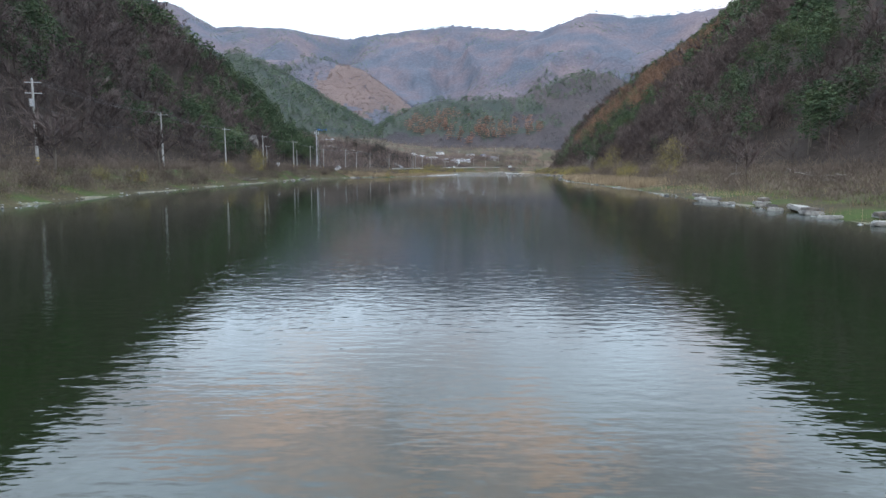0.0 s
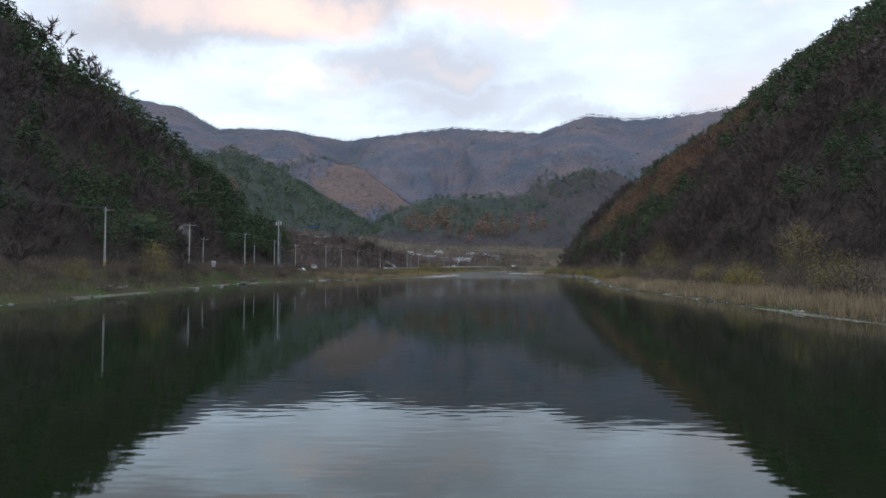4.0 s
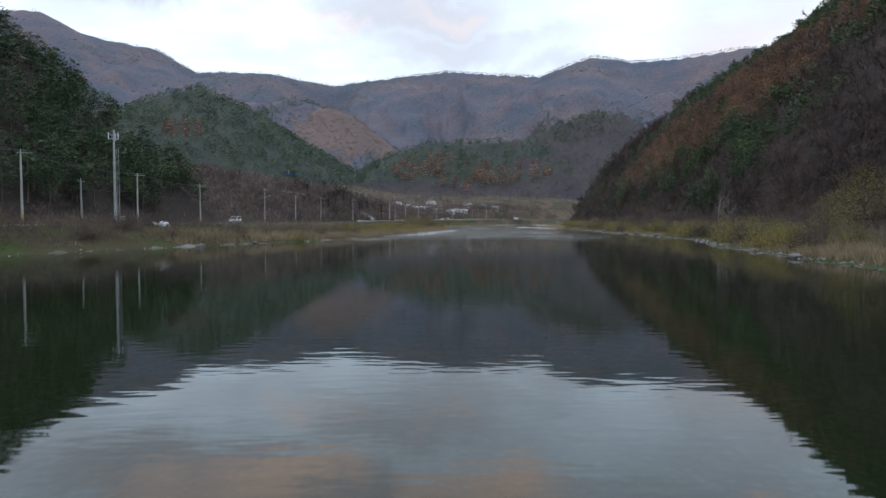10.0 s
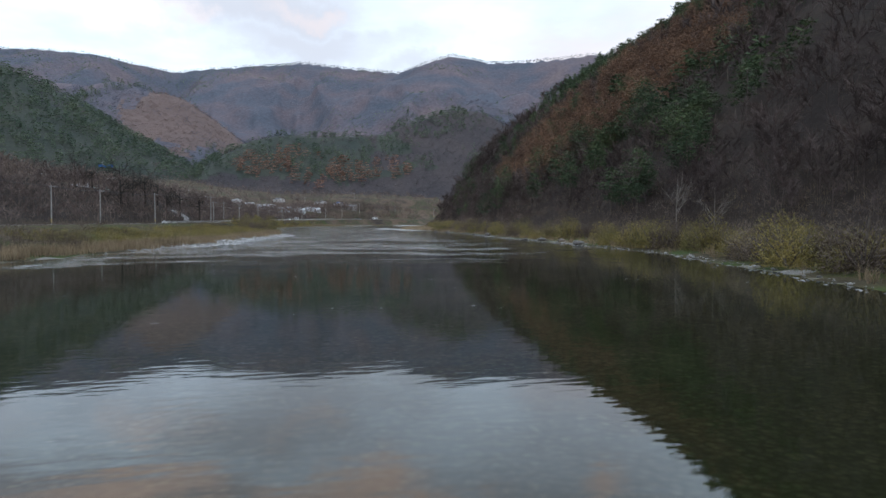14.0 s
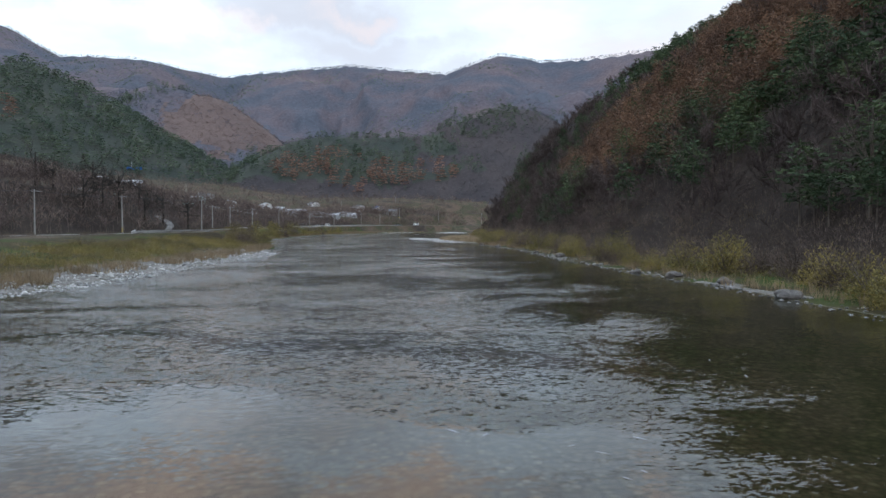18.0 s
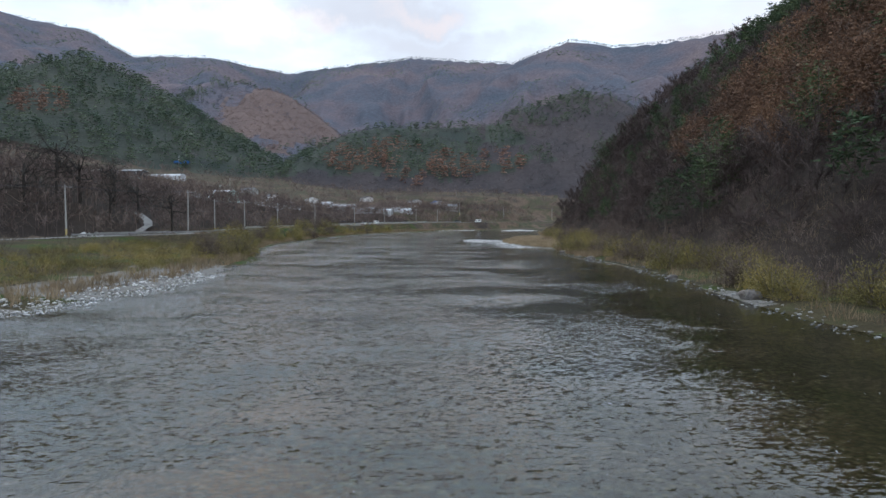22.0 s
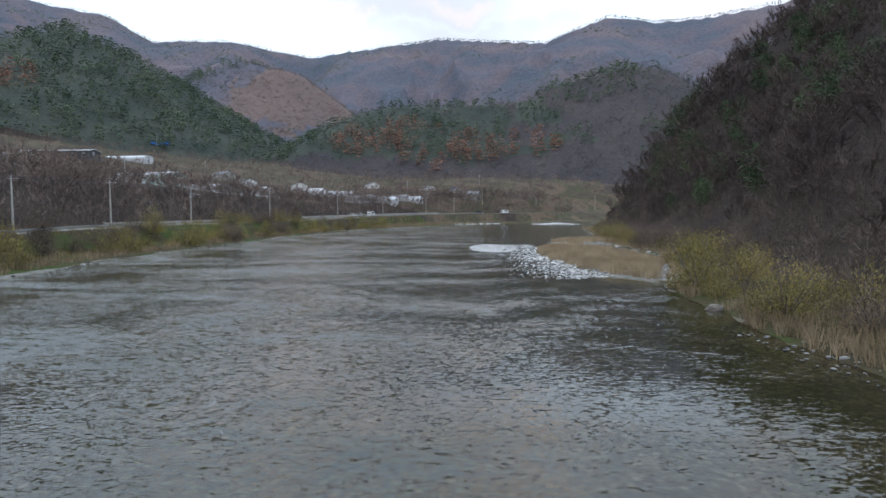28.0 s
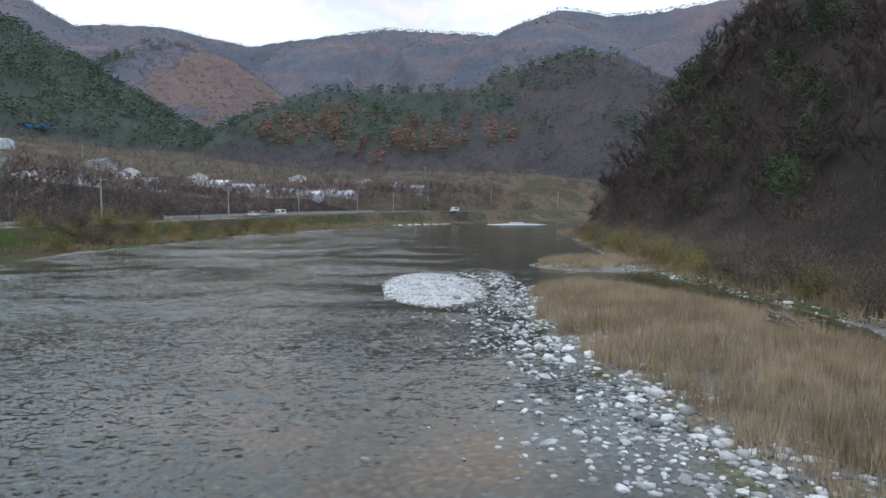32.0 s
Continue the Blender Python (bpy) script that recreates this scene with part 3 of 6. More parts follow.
def hills(x, y):
    """All the slopes, without the valley floor."""
    gully = fbm(x / 90, y / 90, 3)
    left = np.minimum((-56 - x) * 1.0, (310 - y) * 1.2 + 0.15 * (-56 - x))
    left = np.minimum(left, 190 + 0.15 * (-x - 250))
    left = np.where(left > 45, 45 + (left - 45) * 0.90, left)
    toe = along(TOE_RIGHT, y)
    dx = x - toe
    k = smooth(430, 580, y)
    right = np.minimum(dx * 0.88 * (1 - k) + k * np.interp(dx - 8, (-400, 0, 36, 70, 134, 195, 600), (-400, 0, 41, 70, 112, 147, 300)), (628 - y) * 1.0 + 1.06 * (x - 96))
    right = np.where((right > 96) & (y < 520), 96 + (right - 96) * 0.86, right) + 4.0 * smooth(540, 600, y) * smooth(4, 30, right)
    right = np.minimum(right, 200 + 0.1 * (x - 320))
    h = np.maximum(left, right)
    h = h + np.clip(h, 0, 40) / 40 * gully * 16
    for name in CREST:
        c = crest_height(x, y, name)
        rough = (np.clip(c, 0, 400) / 400) ** 0.7
        below = np.clip((crest_top(x, y, name) - c) / (230 if name == "far" else 110), 0.04, 1)
        spur = np.abs(fbm(x / 190 + 3 + 0.4 * gully, y / 560, 11)) * -2 + 0.22
        h = np.maximum(h, c + rough * below * (spur * (250 if name == "far" else 46) + gully * 30))
    return h


ISLES = [(66, 474.5, 7.5, 29, 0.9), (74.5, 519, 7.5, 8, 0.7), (53.3, 500, 4.4, 11.0, 0.36), (103, 708, 12, 12, 0.4)]


def isles(x, y):
    """Gravel and reed islands near the right bank, and the shoal about them."""
    top = np.full(np.shape(x), -9.0)
    for cx0, cy0, ax, ay, hi in ISLES:
        r = np.hypot((x - cx0) / ax, (y - cy0) / ay) + fbm(x / 5, y / 5, 61, 3) * 0.35
        top = np.maximum(top, np.where(r < 1.0, hi * (1 - r ** 2) + 0.02, -0.02 - (0.16 if ax == 7.5 and ay > 20 else 0.6) * (r - 1.0)))
    return top


def land(x, y):
    x, y = np.asarray(x, float), np.asarray(y, float)
    xl, xr, xo = along(LEFT_SHORE, y), along(RIGHT_SHORE, y), along(ROAD_LINE, y)
    wob = fbm(x / 6, y / 6, 21, 3) * 2.5
    dl, dr = (xl - x) * lean(LEFT_SHORE, y) + wob, (x - xr) * lean(RIGHT_SHORE, y) + wob
    water = np.minimum(-dl, -dr)
    deep = 2.4 - 1.7 * smooth(170, 270, y)
    bed = -0.05 - deep * (1 - np.exp(-np.clip(water, 0, 99) / 9)) + fbm(x / 3, y / 3, 5, 3) * 0.25 * smooth(0, 3, water)
    steep = np.interp(dl, (0, 1.5, 5, 9, 12), (0.0, 0.35, 1.7, 2.8, 3.0))
    flat = np.interp(dl, (0, 3, 12, 22, 30), (0.0, 0.3, 0.9, 1.8, 3.0))
    k = smooth(225, 275, y)
    lbank = steep * (1 - k) + flat * k
    droad = (xo - x) * lean(ROAD_LINE, y)
    up = np.clip(droad - 7, 0, None)
    rise = smooth(300, 420, y)
    village = 3 + rise * (np.minimum(up * 0.42, np.interp(x, (-60, -15), (13.0, 7.0))) + 0.16 * np.clip(-x - 62, 0, None)) + np.clip(y - 690, 0, None) * 0.115 * smooth(2, 60, droad)
    lbank = np.where(droad > 6, np.maximum(village, road_z(y)), np.minimum(lbank, road_z(y)))
    near_road = np.abs(droad)
    lbank = np.where(near_road < 7, road_z(y) * (1 - smooth(3.4, 7, near_road)) + lbank * smooth(3.4, 7, near_road), lbank)
    rbank = np.interp(dr, (0, 3, 9, 18, 30), (0.0, 0.35, 0.9, 1.8, 3.0))
    grain = fbm(x / 4, y / 4, 8, 3) * 0.5
    bed = np.maximum(bed, np.maximum(isles(x, y), -9))
    z = np.where(water > 0, bed, np.where(dl > 0, lbank + grain * smooth(1, 6, dl) * smooth(3, 6, near_road), rbank + grain * smooth(1, 5, dr)))
    return np.where(water > 0, z, np.maximum(z, hills(x, y) + 3))


def steps(*spans):
    out = []
    for a, b, s in spans:
        out.append(np.arange(a, b, s))
    return np.concatenate(out)


gx = steps((-2600, -1000, 60), (-1000, -360, 22), (-360, -120, 7), (-120, 44, 1.8), (44, 86, 1.0), (86, 130, 1.8), (130, 340, 7), (340, 900, 22), (900, 1900, 60))
gy = steps((-900, -60, 24), (-60, 380, 3.0), (380, 450, 1.6), (450, 530, 1.0), (530, 540, 1.6), (540, 760, 3.0), (760, 1180, 8), (1180, 2500, 18))
GX, GY = np.meshgrid(gx, gy)
GZ = land(GX, GY)


def grid_mesh(name, xs, ys, zs):
    nx, ny = len(xs), len(ys)
    co = np.stack([*(a.ravel() for a in np.meshgrid(xs, ys)), zs.ravel()], 1)
    i = (np.arange(ny - 1)[:, None] * nx + np.arange(nx - 1)[None]).ravel()
    f = np.stack([i, i + 1, i + nx + 1, i + nx], 1)
    return poly_mesh(name, co, f)


def poly_mesh(name, co, f, flat=False):
    """A mesh from arrays of vertices and of faces with equally many corners."""
    me = bpy.data.meshes.new(name)
    k = f.shape[1]
    me.vertices.add(len(co))
    me.vertices.foreach_set("co", np.ascontiguousarray(co, np.float32).ravel())
    me.loops.add(f.size)
    me.loops.foreach_set("vertex_index", np.ascontiguousarray(f, np.int32).ravel())
    me.polygons.add(len(f))
    me.polygons.foreach_set("loop_start", np.arange(0, f.size, k, dtype=np.int32))
    me.update(calc_edges=True)
    if not flat:
        me.polygons.foreach_set("use_smooth", np.ones(len(f), bool))
    return me


ground_mesh = grid_mesh("ground", gx, gy, GZ)
ground = tagged(new("ground", ground_mesh), "river valley floor with grassy banks, gravel and wooded slopes", "ground", kind="structure")
for key in ("litter", "litter_hazed", "turf", "field", "gravel", "bed", "pale_gravel", "needle_floor", "brown_slope", "valley_floor"):
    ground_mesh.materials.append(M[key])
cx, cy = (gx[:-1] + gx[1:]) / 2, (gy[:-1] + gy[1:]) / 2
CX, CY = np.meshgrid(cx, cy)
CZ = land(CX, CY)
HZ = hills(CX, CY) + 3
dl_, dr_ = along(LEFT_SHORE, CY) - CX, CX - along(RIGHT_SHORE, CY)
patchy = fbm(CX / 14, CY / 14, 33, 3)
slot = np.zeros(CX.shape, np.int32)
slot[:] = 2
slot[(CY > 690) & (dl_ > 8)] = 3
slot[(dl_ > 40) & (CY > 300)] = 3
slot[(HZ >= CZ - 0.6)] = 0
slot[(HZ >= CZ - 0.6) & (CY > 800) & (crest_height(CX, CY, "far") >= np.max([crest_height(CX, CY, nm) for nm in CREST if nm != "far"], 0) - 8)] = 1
tops_c = np.argmax(np.stack([crest_height(CX, CY, nm) for nm in CREST]), 0)
crest_id = {nm: i for i, nm in enumerate(CREST)}
is_in = lambda *names: np.isin(tops_c, [crest_id[nm] for nm in names])
hilly = (slot == 0) & (CY > 800)
slot[hilly] = 1
slot[hilly & is_in("left", "middle", "middle_spur", "middle_rib")] = 7
slot[hilly & is_in("brown", "brown_spur", "shoulder") & (np.hypot((CX + 168) / 92, (CY - 1255) / 105) + fbm(CX / 30, CY / 30, 14, 3) < 1)] = 8
mid_edge = fbm(CX / 22, CY / 22, 77, 3) * 1.3
slot[hilly & is_in("middle", "middle_spur", "middle_rib") & ((CZ < 52 + 30 * mid_edge) | (CX > 130 + 160 * mid_edge))] = 9
droad_ = (along(ROAD_LINE, CY) - CX) * lean(ROAD_LINE, CY)
slot[(droad_ > 7) & (droad_ < np.where(CY < 600, 70, 44)) & (CY > 300) & (CY < 720)] = 0
slot[(CZ < 0.7) & (CY > 285) & (CY < 392) & (dl_ > -30) & (CX < 30) & (patchy > -0.12) & (HZ < CZ)] = 4
slot[(CZ < 0.16) & (CY <= 760) & (patchy > np.where(CY < 215, 0.24, 0.07))] = 4
slot[CZ < 0.0] = 5
slot[(CZ >= 0.0) & (isles(CX, CY) >= CZ - 0.01)] = 4
slot[(slot == 4) & ((np.hypot((CX - 53.3) / 6, (CY - 500) / 14) < 1) | (CY > 700))] = 6
ground_mesh.polygons.foreach_set("material_index", slot.ravel())

water_x, water_y = steps((-90, 900, 8)), steps((-400, 830, 8))
water_mesh = grid_mesh("water", water_x, water_y, np.zeros((len(water_y), len(water_x))))
water_mesh.materials.append(M["water"])
tagged(new("water", water_mesh), "shallow river, glassy in its pool and rippled upstream", "river", kind="structure")

ry = steps((-300, 640, 6), (640, 757, 3))
rc = np.stack([along(ROAD_LINE, ry), ry], 1)
tang = np.gradient(rc, axis=0)
tang /= np.linalg.norm(tang, axis=1)[:, None]
side = np.stack([tang[:, 1], -tang[:, 0]], 1)
road_co = np.concatenate([np.column_stack([rc + side * w, road_z(ry) + zz]) for w, zz in ((-2.9, 0.05), (0, 0.10), (2.9, 0.05))])
n_r = len(ry)
i_r = np.arange(n_r - 1)
road_f = np.concatenate([np.stack([i_r + k * n_r, i_r + (k + 1) * n_r, i_r + (k + 1) * n_r + 1, i_r + k * n_r + 1], 1) for k in (0, 1)])
road_mesh = poly_mesh("road", road_co, road_f)
road_mesh.materials.append(M["road"])
tagged(new("road", road_mesh), "narrow pale riverside road above the bank", "road", kind="structure")

# ---- woods: templates of leaves and twigs, laid out in numbers ----
rng = np.random.default_rng(7)


def unit(v):
    return v / np.maximum(np.linalg.norm(v, axis=-1, keepdims=True), 1e-9)


def blades(base, way, length, width):
    """Slender triangles from base along way."""
    way = unit(way)
    sidew = unit(np.cross(way, rng.normal(size=way.shape)))
    length, width = np.broadcast_to(length, len(base))[:, None], np.broadcast_to(width, len(base))[:, None]
    v = np.stack([base - sidew * width / 2, base + sidew * width / 2, base + way * length], 1).reshape(-1, 3)
    return v, np.arange(len(v)).reshape(-1, 3)


def prism(a, b, ra, rb, k=3):
    a, b = np.asarray(a, float), np.asarray(b, float)
    ax = unit(b - a)
    u = unit(np.cross(ax, (0.3, 0.9, 0.2)))
    w = np.cross(ax, u)
    an = np.arange(k) * 2 * np.pi / k
    ring = np.cos(an)[:, None] * u + np.sin(an)[:, None] * w
    v = np.concatenate([a + ring * ra, b + ring * rb])
    i = np.arange(k)
    j = (i + 1) % k
    return v, np.concatenate([np.stack([i, j, j + k], 1), np.stack([i, j + k, i + k], 1)])


def joined(bits):
    vs, fs, n = [], [], 0
    for v, f in bits:
        vs.append(v)
        fs.append(f + n)
        n += len(v)
    return np.concatenate(vs), np.concatenate(fs)


def bare_crown(h, twigs, limbs=7, spread=0.34, w=0.012, low=0.25, thick=0.016):
    """Limbs and a haze of twigs for a leafless tree of height h."""
    bits, ends = [], []
    for i in range(limbs):
        a = rng.uniform(0, 2 * np.pi)
        z0 = h * rng.uniform(low, 0.55)
        p0 = np.array((0, 0, z0))
        p1 = np.array((math.cos(a) * h * spread * rng.uniform(0.5, 1.0), math.sin(a) * h * spread * rng.uniform(0.5, 1.0), z0 + h * rng.uniform(0.2, 0.4)))
        bits.append(prism(p0, p1, h * thick * 0.6, h * thick * 0.2))
        ends.append((p0, p1))
    e = np.array(ends)
    k = rng.integers(0, limbs, twigs)
    t = rng.uniform(0.3, 1.05, twigs)[:, None]
    base = e[k, 0] * (1 - t) + e[k, 1] * t
    way = unit(e[k, 1] - e[k, 0]) + rng.normal(size=(twigs, 3)) * 0.7 + np.array((0, 0, 0.35))
    bits.append(blades(base, way, h * rng.uniform(0.10, 0.24, twigs), h * w * rng.uniform(0.6, 1.4, twigs)))
    return joined(bits)


def needle_crown(h, layers, per, leaf, low=0.35, spread=0.24, flat=0.35, cone=0.0, ratio=0.75):
    """Whorled pads of needles; cone 1 gives a spire, 0 a broad, layered head."""
    base, way, size = [], [], []
    for i in range(layers):
        f = (i + 0.5) / layers
        z = h * (low + (1 - low) * f)
        r = h * spread * ((1 - f) * cone + (1 - cone) * (1 - abs(2 * f - 0.9) ** 2.2 * 0.75)) + 0.02 * h
        pads = max(3, int(per * (0.4 + r / (h * spread)) / 9))
        for p in range(pads):
            a = rng.uniform(0, 2 * np.pi)
            rr = r * math.sqrt(rng.uniform(0.05, 1))
            c = np.array((math.cos(a) * rr, math.sin(a) * rr, z + rng.normal() * 0.03 * h - cone * rr * 0.3))
            n = 7
            off = rng.normal(size=(n, 3)) * np.array((0.07, 0.07, 0.07 * flat)) * h
            base.append(c + off)
            way.append(off + rng.normal(size=(n, 3)) * np.array((0.5, 0.5, 0.3)) * 0.05 * h)
            size.append(np.full(n, h * leaf))
    base, way, size = np.concatenate(base), np.concatenate(way), np.concatenate(size)
    size = size * rng.uniform(0.6, 1.4, len(size))
    return blades(base - unit(way) * size[:, None] * 0.5, way, size, size * ratio)


def trunk(h, r=0.014, top=0.6, k=4):
    bend = rng.normal(size=2) * 0.015 * h
    m = np.array((bend[0], bend[1], h * top * 0.5))
    e = np.array((bend[0] * 0.6, -bend[1] * 0.6, h * top))
    return joined([prism((0, 0, -0.3), m, h * r, h * r * 0.75, k), prism(m, e, h * r * 0.75, h * r * 0.35, k)])


def dome(h, n, spread=0.6, w=0.03, up=0.5, leaf=0.28):
    """A bush: blades over a low dome."""
    d = unit(rng.normal(size=(n, 3)) * np.array((1, 1, 0.7)))
    d[:, 2] = np.abs(d[:, 2])
    r = rng.uniform(0.25, 1.0, n)[:, None]
    base = d * r * np.array((spread * h, spread * h, h * 0.85))
    way = d + rng.normal(size=(n, 3)) * 0.6 + np.array((0, 0, up))
    return blades(base, way, h * leaf * rng.uniform(0.5, 1.2, n), h * w * rng.uniform(0.6, 1.4, n))


def tuft(h, n, spread=0.35, w=0.02):
    a = rng.uniform(0, 2 * np.pi, n)
    r = np.sqrt(rng.uniform(0, 1, n)) * spread * h
    base = np.stack([np.cos(a) * r, np.sin(a) * r, np.full(n, -0.05)], 1)
    way = np.stack([np.cos(a) * 0.2, np.sin(a) * 0.2, np.ones(n)], 1) + rng.normal(size=(n, 3)) * 0.14
    return blades(base, way, h * rng.uniform(0.6, 1.1, n), h * w)


def sow(templates, x, y, scale, z=None, sink_by=0.0, squash=None):
    """All copies of the templates at (x, y) in one pair of arrays."""
    z = land(x, y) if z is None else z
    pick = rng.integers(0, len(templates), len(x))
    ang = rng.uniform(0, 2 * np.pi, len(x))
    vs, fs, n = [], [], 0
    for k, (tv, tf) in enumerate(templates):
        idx = np.nonzero(pick == k)[0]
        if not len(idx):
            continue
        c, s, m = np.cos(ang[idx])[:, None], np.sin(ang[idx])[:, None], scale[idx][:, None]
        X = (tv[None, :, 0] * c - tv[None, :, 1] * s) * m + x[idx][:, None]
        Y = (tv[None, :, 0] * s + tv[None, :, 1] * c) * m + y[idx][:, None]
        Z = tv[None, :, 2] * m + z[idx][:, None] - sink_by
        vs.append(np.stack([X, Y, Z], -1).reshape(-1, 3))
        fs.append((tf[None] + (np.arange(len(idx)) * len(tv))[:, None, None]).reshape(-1, 3) + n)
        n += len(idx) * len(tv)
    return np.concatenate(vs), np.concatenate(fs)


def stuff(name, arrays, material, label, category):
    v, f = arrays
    me = poly_mesh(name, v, f, True)
    me.materials.append(M[material])
    return tagged(new(name, me), label, category, kind="stuff")


def scatter(x0, x1, y0, y1, spacing):
    n = int((x1 - x0) * (y1 - y0) / spacing ** 2)
    return rng.uniform(x0, x1, n), rng.uniform(y0, y1, n)


# near slopes on both sides of the river
def slope_points(x0, x1, y0, y1, spacing, least=0.5):
    x, y = scatter(x0, x1, y0, y1, spacing)
    z = land(x, y)
    ok = (hills(x, y) + 3 >= z - 0.3) & (z > 3 + least)
    return x[ok], y[ok], z[ok]


pines = [needle_crown(11, 8, 68, 0.078, low=rng.uniform(0.25, 0.4), ratio=0.32) for _ in range(5)]
pines_plain = [needle_crown(11, 5, 38, 0.10, low=rng.uniform(0.2, 0.4), ratio=0.5) for _ in range(4)]
pine_trunks = [trunk(11, 0.014, 0.9) for _ in range(3)]
larches = [needle_crown(11, 9, 100, 0.048, low=0.10, spread=0.19, cone=1.0, flat=0.6, ratio=0.32) for _ in range(4)]
bares = [joined([bare_crown(10, 135, 4, w=0.013, thick=0.008, spread=0.40), trunk(10, 0.008, 0.75, 3)]) for _ in range(6)]
bares_fine = [joined([bare_crown(9, 240, 6, w=0.0095, thick=0.008, spread=0.40, low=0.12), trunk(9, 0.008, 0.75, 3)]) for _ in range(6)]
bare_plain = [joined([bare_crown(10, 30, 2, w=0.045, thick=0.010, spread=0.38), trunk(10, 0.007, 0.7, 3)]) for _ in range(5)]


def wood_kind(x, y, z):
    """0 leafless, 1 pine, 2 larch: by patches, as the slopes show them."""
    p = fbm(x / 30, y / 30, 51, 3) + rng.normal(size=len(x)) * 0.05
    right = x > 0
    larch = right & (z > 15) & (z < 78) & (y > 354 - (z - 20) * 1.15) & (y < 452) & (p > -0.2) & (p < 0.08)
    pine_r = (p > 0.10) | ((y > 430) & (p > 0.05)) | ((y < 190) & (z > 20) & (p > -0.06)) | ((z > 70) & (y < 280) & (p > -0.02)) | ((z > 72) & (y >= 280) & (p > -0.2)) | ((y > 280) & (z > 24) & (p > 0.07)) | ((y > 285) & (y < 345) & (z < 28) & (p > 0.04))
    pine_l = p > np.interp(y, (100, 190, 240, 300), (0.10, 0.06, -0.08, -0.2))
    return np.where(larch, 2, np.where(np.where(right, pine_r, pine_l), 1, 0))


for tag, box, d_bare, d_pine in (("left", (-230, -57, -40, 330), 3.1, 4.1), ("right", (56, 300, -20, 670), 3.15, 5.2)):
    x, y, z = slope_points(*box, d_bare, 0.2)
    k = wood_kind(x, y, z)
    s = rng.uniform(0.6, 1.2, len(x)) * np.clip(0.55 + (z - 3) / 14, 0.55, 1.0)
    near = (np.abs(x) < 120) | ((x > 0) & (y > 400) & (x < 175))
    low = (np.abs(x) < np.where(x < 0, 84, np.where(y > 420, 118, 92))) & (y > 20) & (y < 600)
    a = (k == 0) & low
    stuff("leafless_wood", sow(bares_fine, x[a], y[a], s[a]), "bare", "grey-brown leafless trees at the foot of the slope", "woodland")
    a = (k == 0) & near & ~low
    stuff("leafless_wood", sow(bares, x[a], y[a], s[a]), "bare", "grey-brown leafless trees covering the steep river slope", "woodland")
    a = (k == 0) & ~near & (rng.uniform(size=len(x)) < 0.6)
    stuff("leafless_wood", sow(bare_plain, x[a], y[a], s[a] * 1.15), "bare", "grey-brown leafless trees high on the steep slope", "woodland")
    x, y, z = slope_points(*box, d_pine, 2.0)
    k = wood_kind(x, y, z)
    s = rng.uniform(0.55, 1.0, len(x)) + (-0.10 if tag == "left" else -0.06)
    a = k == 1
    b = a & ((np.abs(x) < 96) | ((x > 0) & (y > 400) & (x < 165)))
    stuff("pine_wood", sow(pines, x[b], y[b], s[b]), "pine", "dark green pines scattered over the lower slope", "woodland")
    b = a & ~b
    stuff("pine_wood", sow(pines_plain, x[b], y[b], s[b]), "pine", "dark green pines high on the steep slope", "woodland")
    stuff("pine_stems", sow(pine_trunks, x[a], y[a], s[a]), "bark", "bare lower stems of the slope pines", "tree trunks")
    x, y, z = slope_points(60, 200, 250, 470, 3.9, 2.0)
    a = wood_kind(x, y, z) == 2
    s = rng.uniform(0.7, 1.15, len(x))
    if tag == "right":
        stuff("larch_wood", sow(larches, x[a], y[a], s[a]), "larch", "rust-orange larches in a belt up the slope", "woodland")
    x, y, z = slope_points(*box, 3.0, -1.0)
    a = np.abs(x) < 112
    under = [dome(2.4, 26, 0.85, 0.026, 0.9, 0.42) for _ in range(4)]
    stuff("undergrowth", sow(under, x[a], y[a], rng.uniform(0.5, 1.3, int(a.sum()))), "scrub", "leafless brushwood under the slope trees", "brushwood")

# middle hills and the far ridge
far_pine = [needle_crown(8, 3, 12, 0.15, low=0.12, spread=0.36, ratio=0.6) for _ in range(4)]
far_bare = [dome(4.5, 18, 0.75, 0.10, 0.3, 0.4) for _ in range(4)]


def hill_points(x0, x1, y0, y1, spacing):
    x, y = scatter(x0, x1, y0, y1, spacing)
    z = land(x, y)
    ok = (hills(x, y) + 3 >= z - 0.3)
    return x[ok], y[ok], z[ok]


RUST_BELTS = [(-24, 950, 34, 22), (10, 984, 30, 11), (72, 948, 28, 20), (104, 943, 32, 21), (126, 933, 22, 16), (-300, 863, 30, 17), (24, 926, 26, 12)]
hx, hy, hz = hill_points(-760, 420, 700, 1400, 6.2)
pn = fbm(hx / 60, hy / 60, 71, 3) + rng.normal(size=len(hx)) * 0.08
tops_ = np.stack([crest_height(hx, hy, nm) for nm in CREST])
which = np.array(list(CREST))[np.argmax(tops_, 0)]
mid_hill = np.isin(which, ("middle", "middle_spur", "middle_rib"))
edge = fbm(hx / 22, hy / 22, 77, 3) * 1.3
rust = np.zeros(len(hx), bool)
for rx0, ry0, rxr, ryr in RUST_BELTS:
    rust |= np.hypot((hx - rx0) / rxr, (hy - ry0) / ryr) + edge < 1
rust &= mid_hill | (which == "left")
on_green = (which == "left") | (mid_hill & (hx < 130 + 160 * edge))
brownish = np.isin(which, ("brown", "brown_spur", "shoulder")) & (np.hypot((hx + 168) / 92, (hy - 1255) / 105) + edge * 0.4 < 1)
low_wood = mid_hill & (hz < 52 + 30 * edge)
green = (pn > np.where(on_green, np.where(low_wood, 0.12, -0.2), 0.10)) & ~rust & ~brownish
kinds = np.where(rust, 2, np.where(brownish & (pn < 0.2), 3, np.where(green, 1, np.where(mid_hill, 4, 0))))
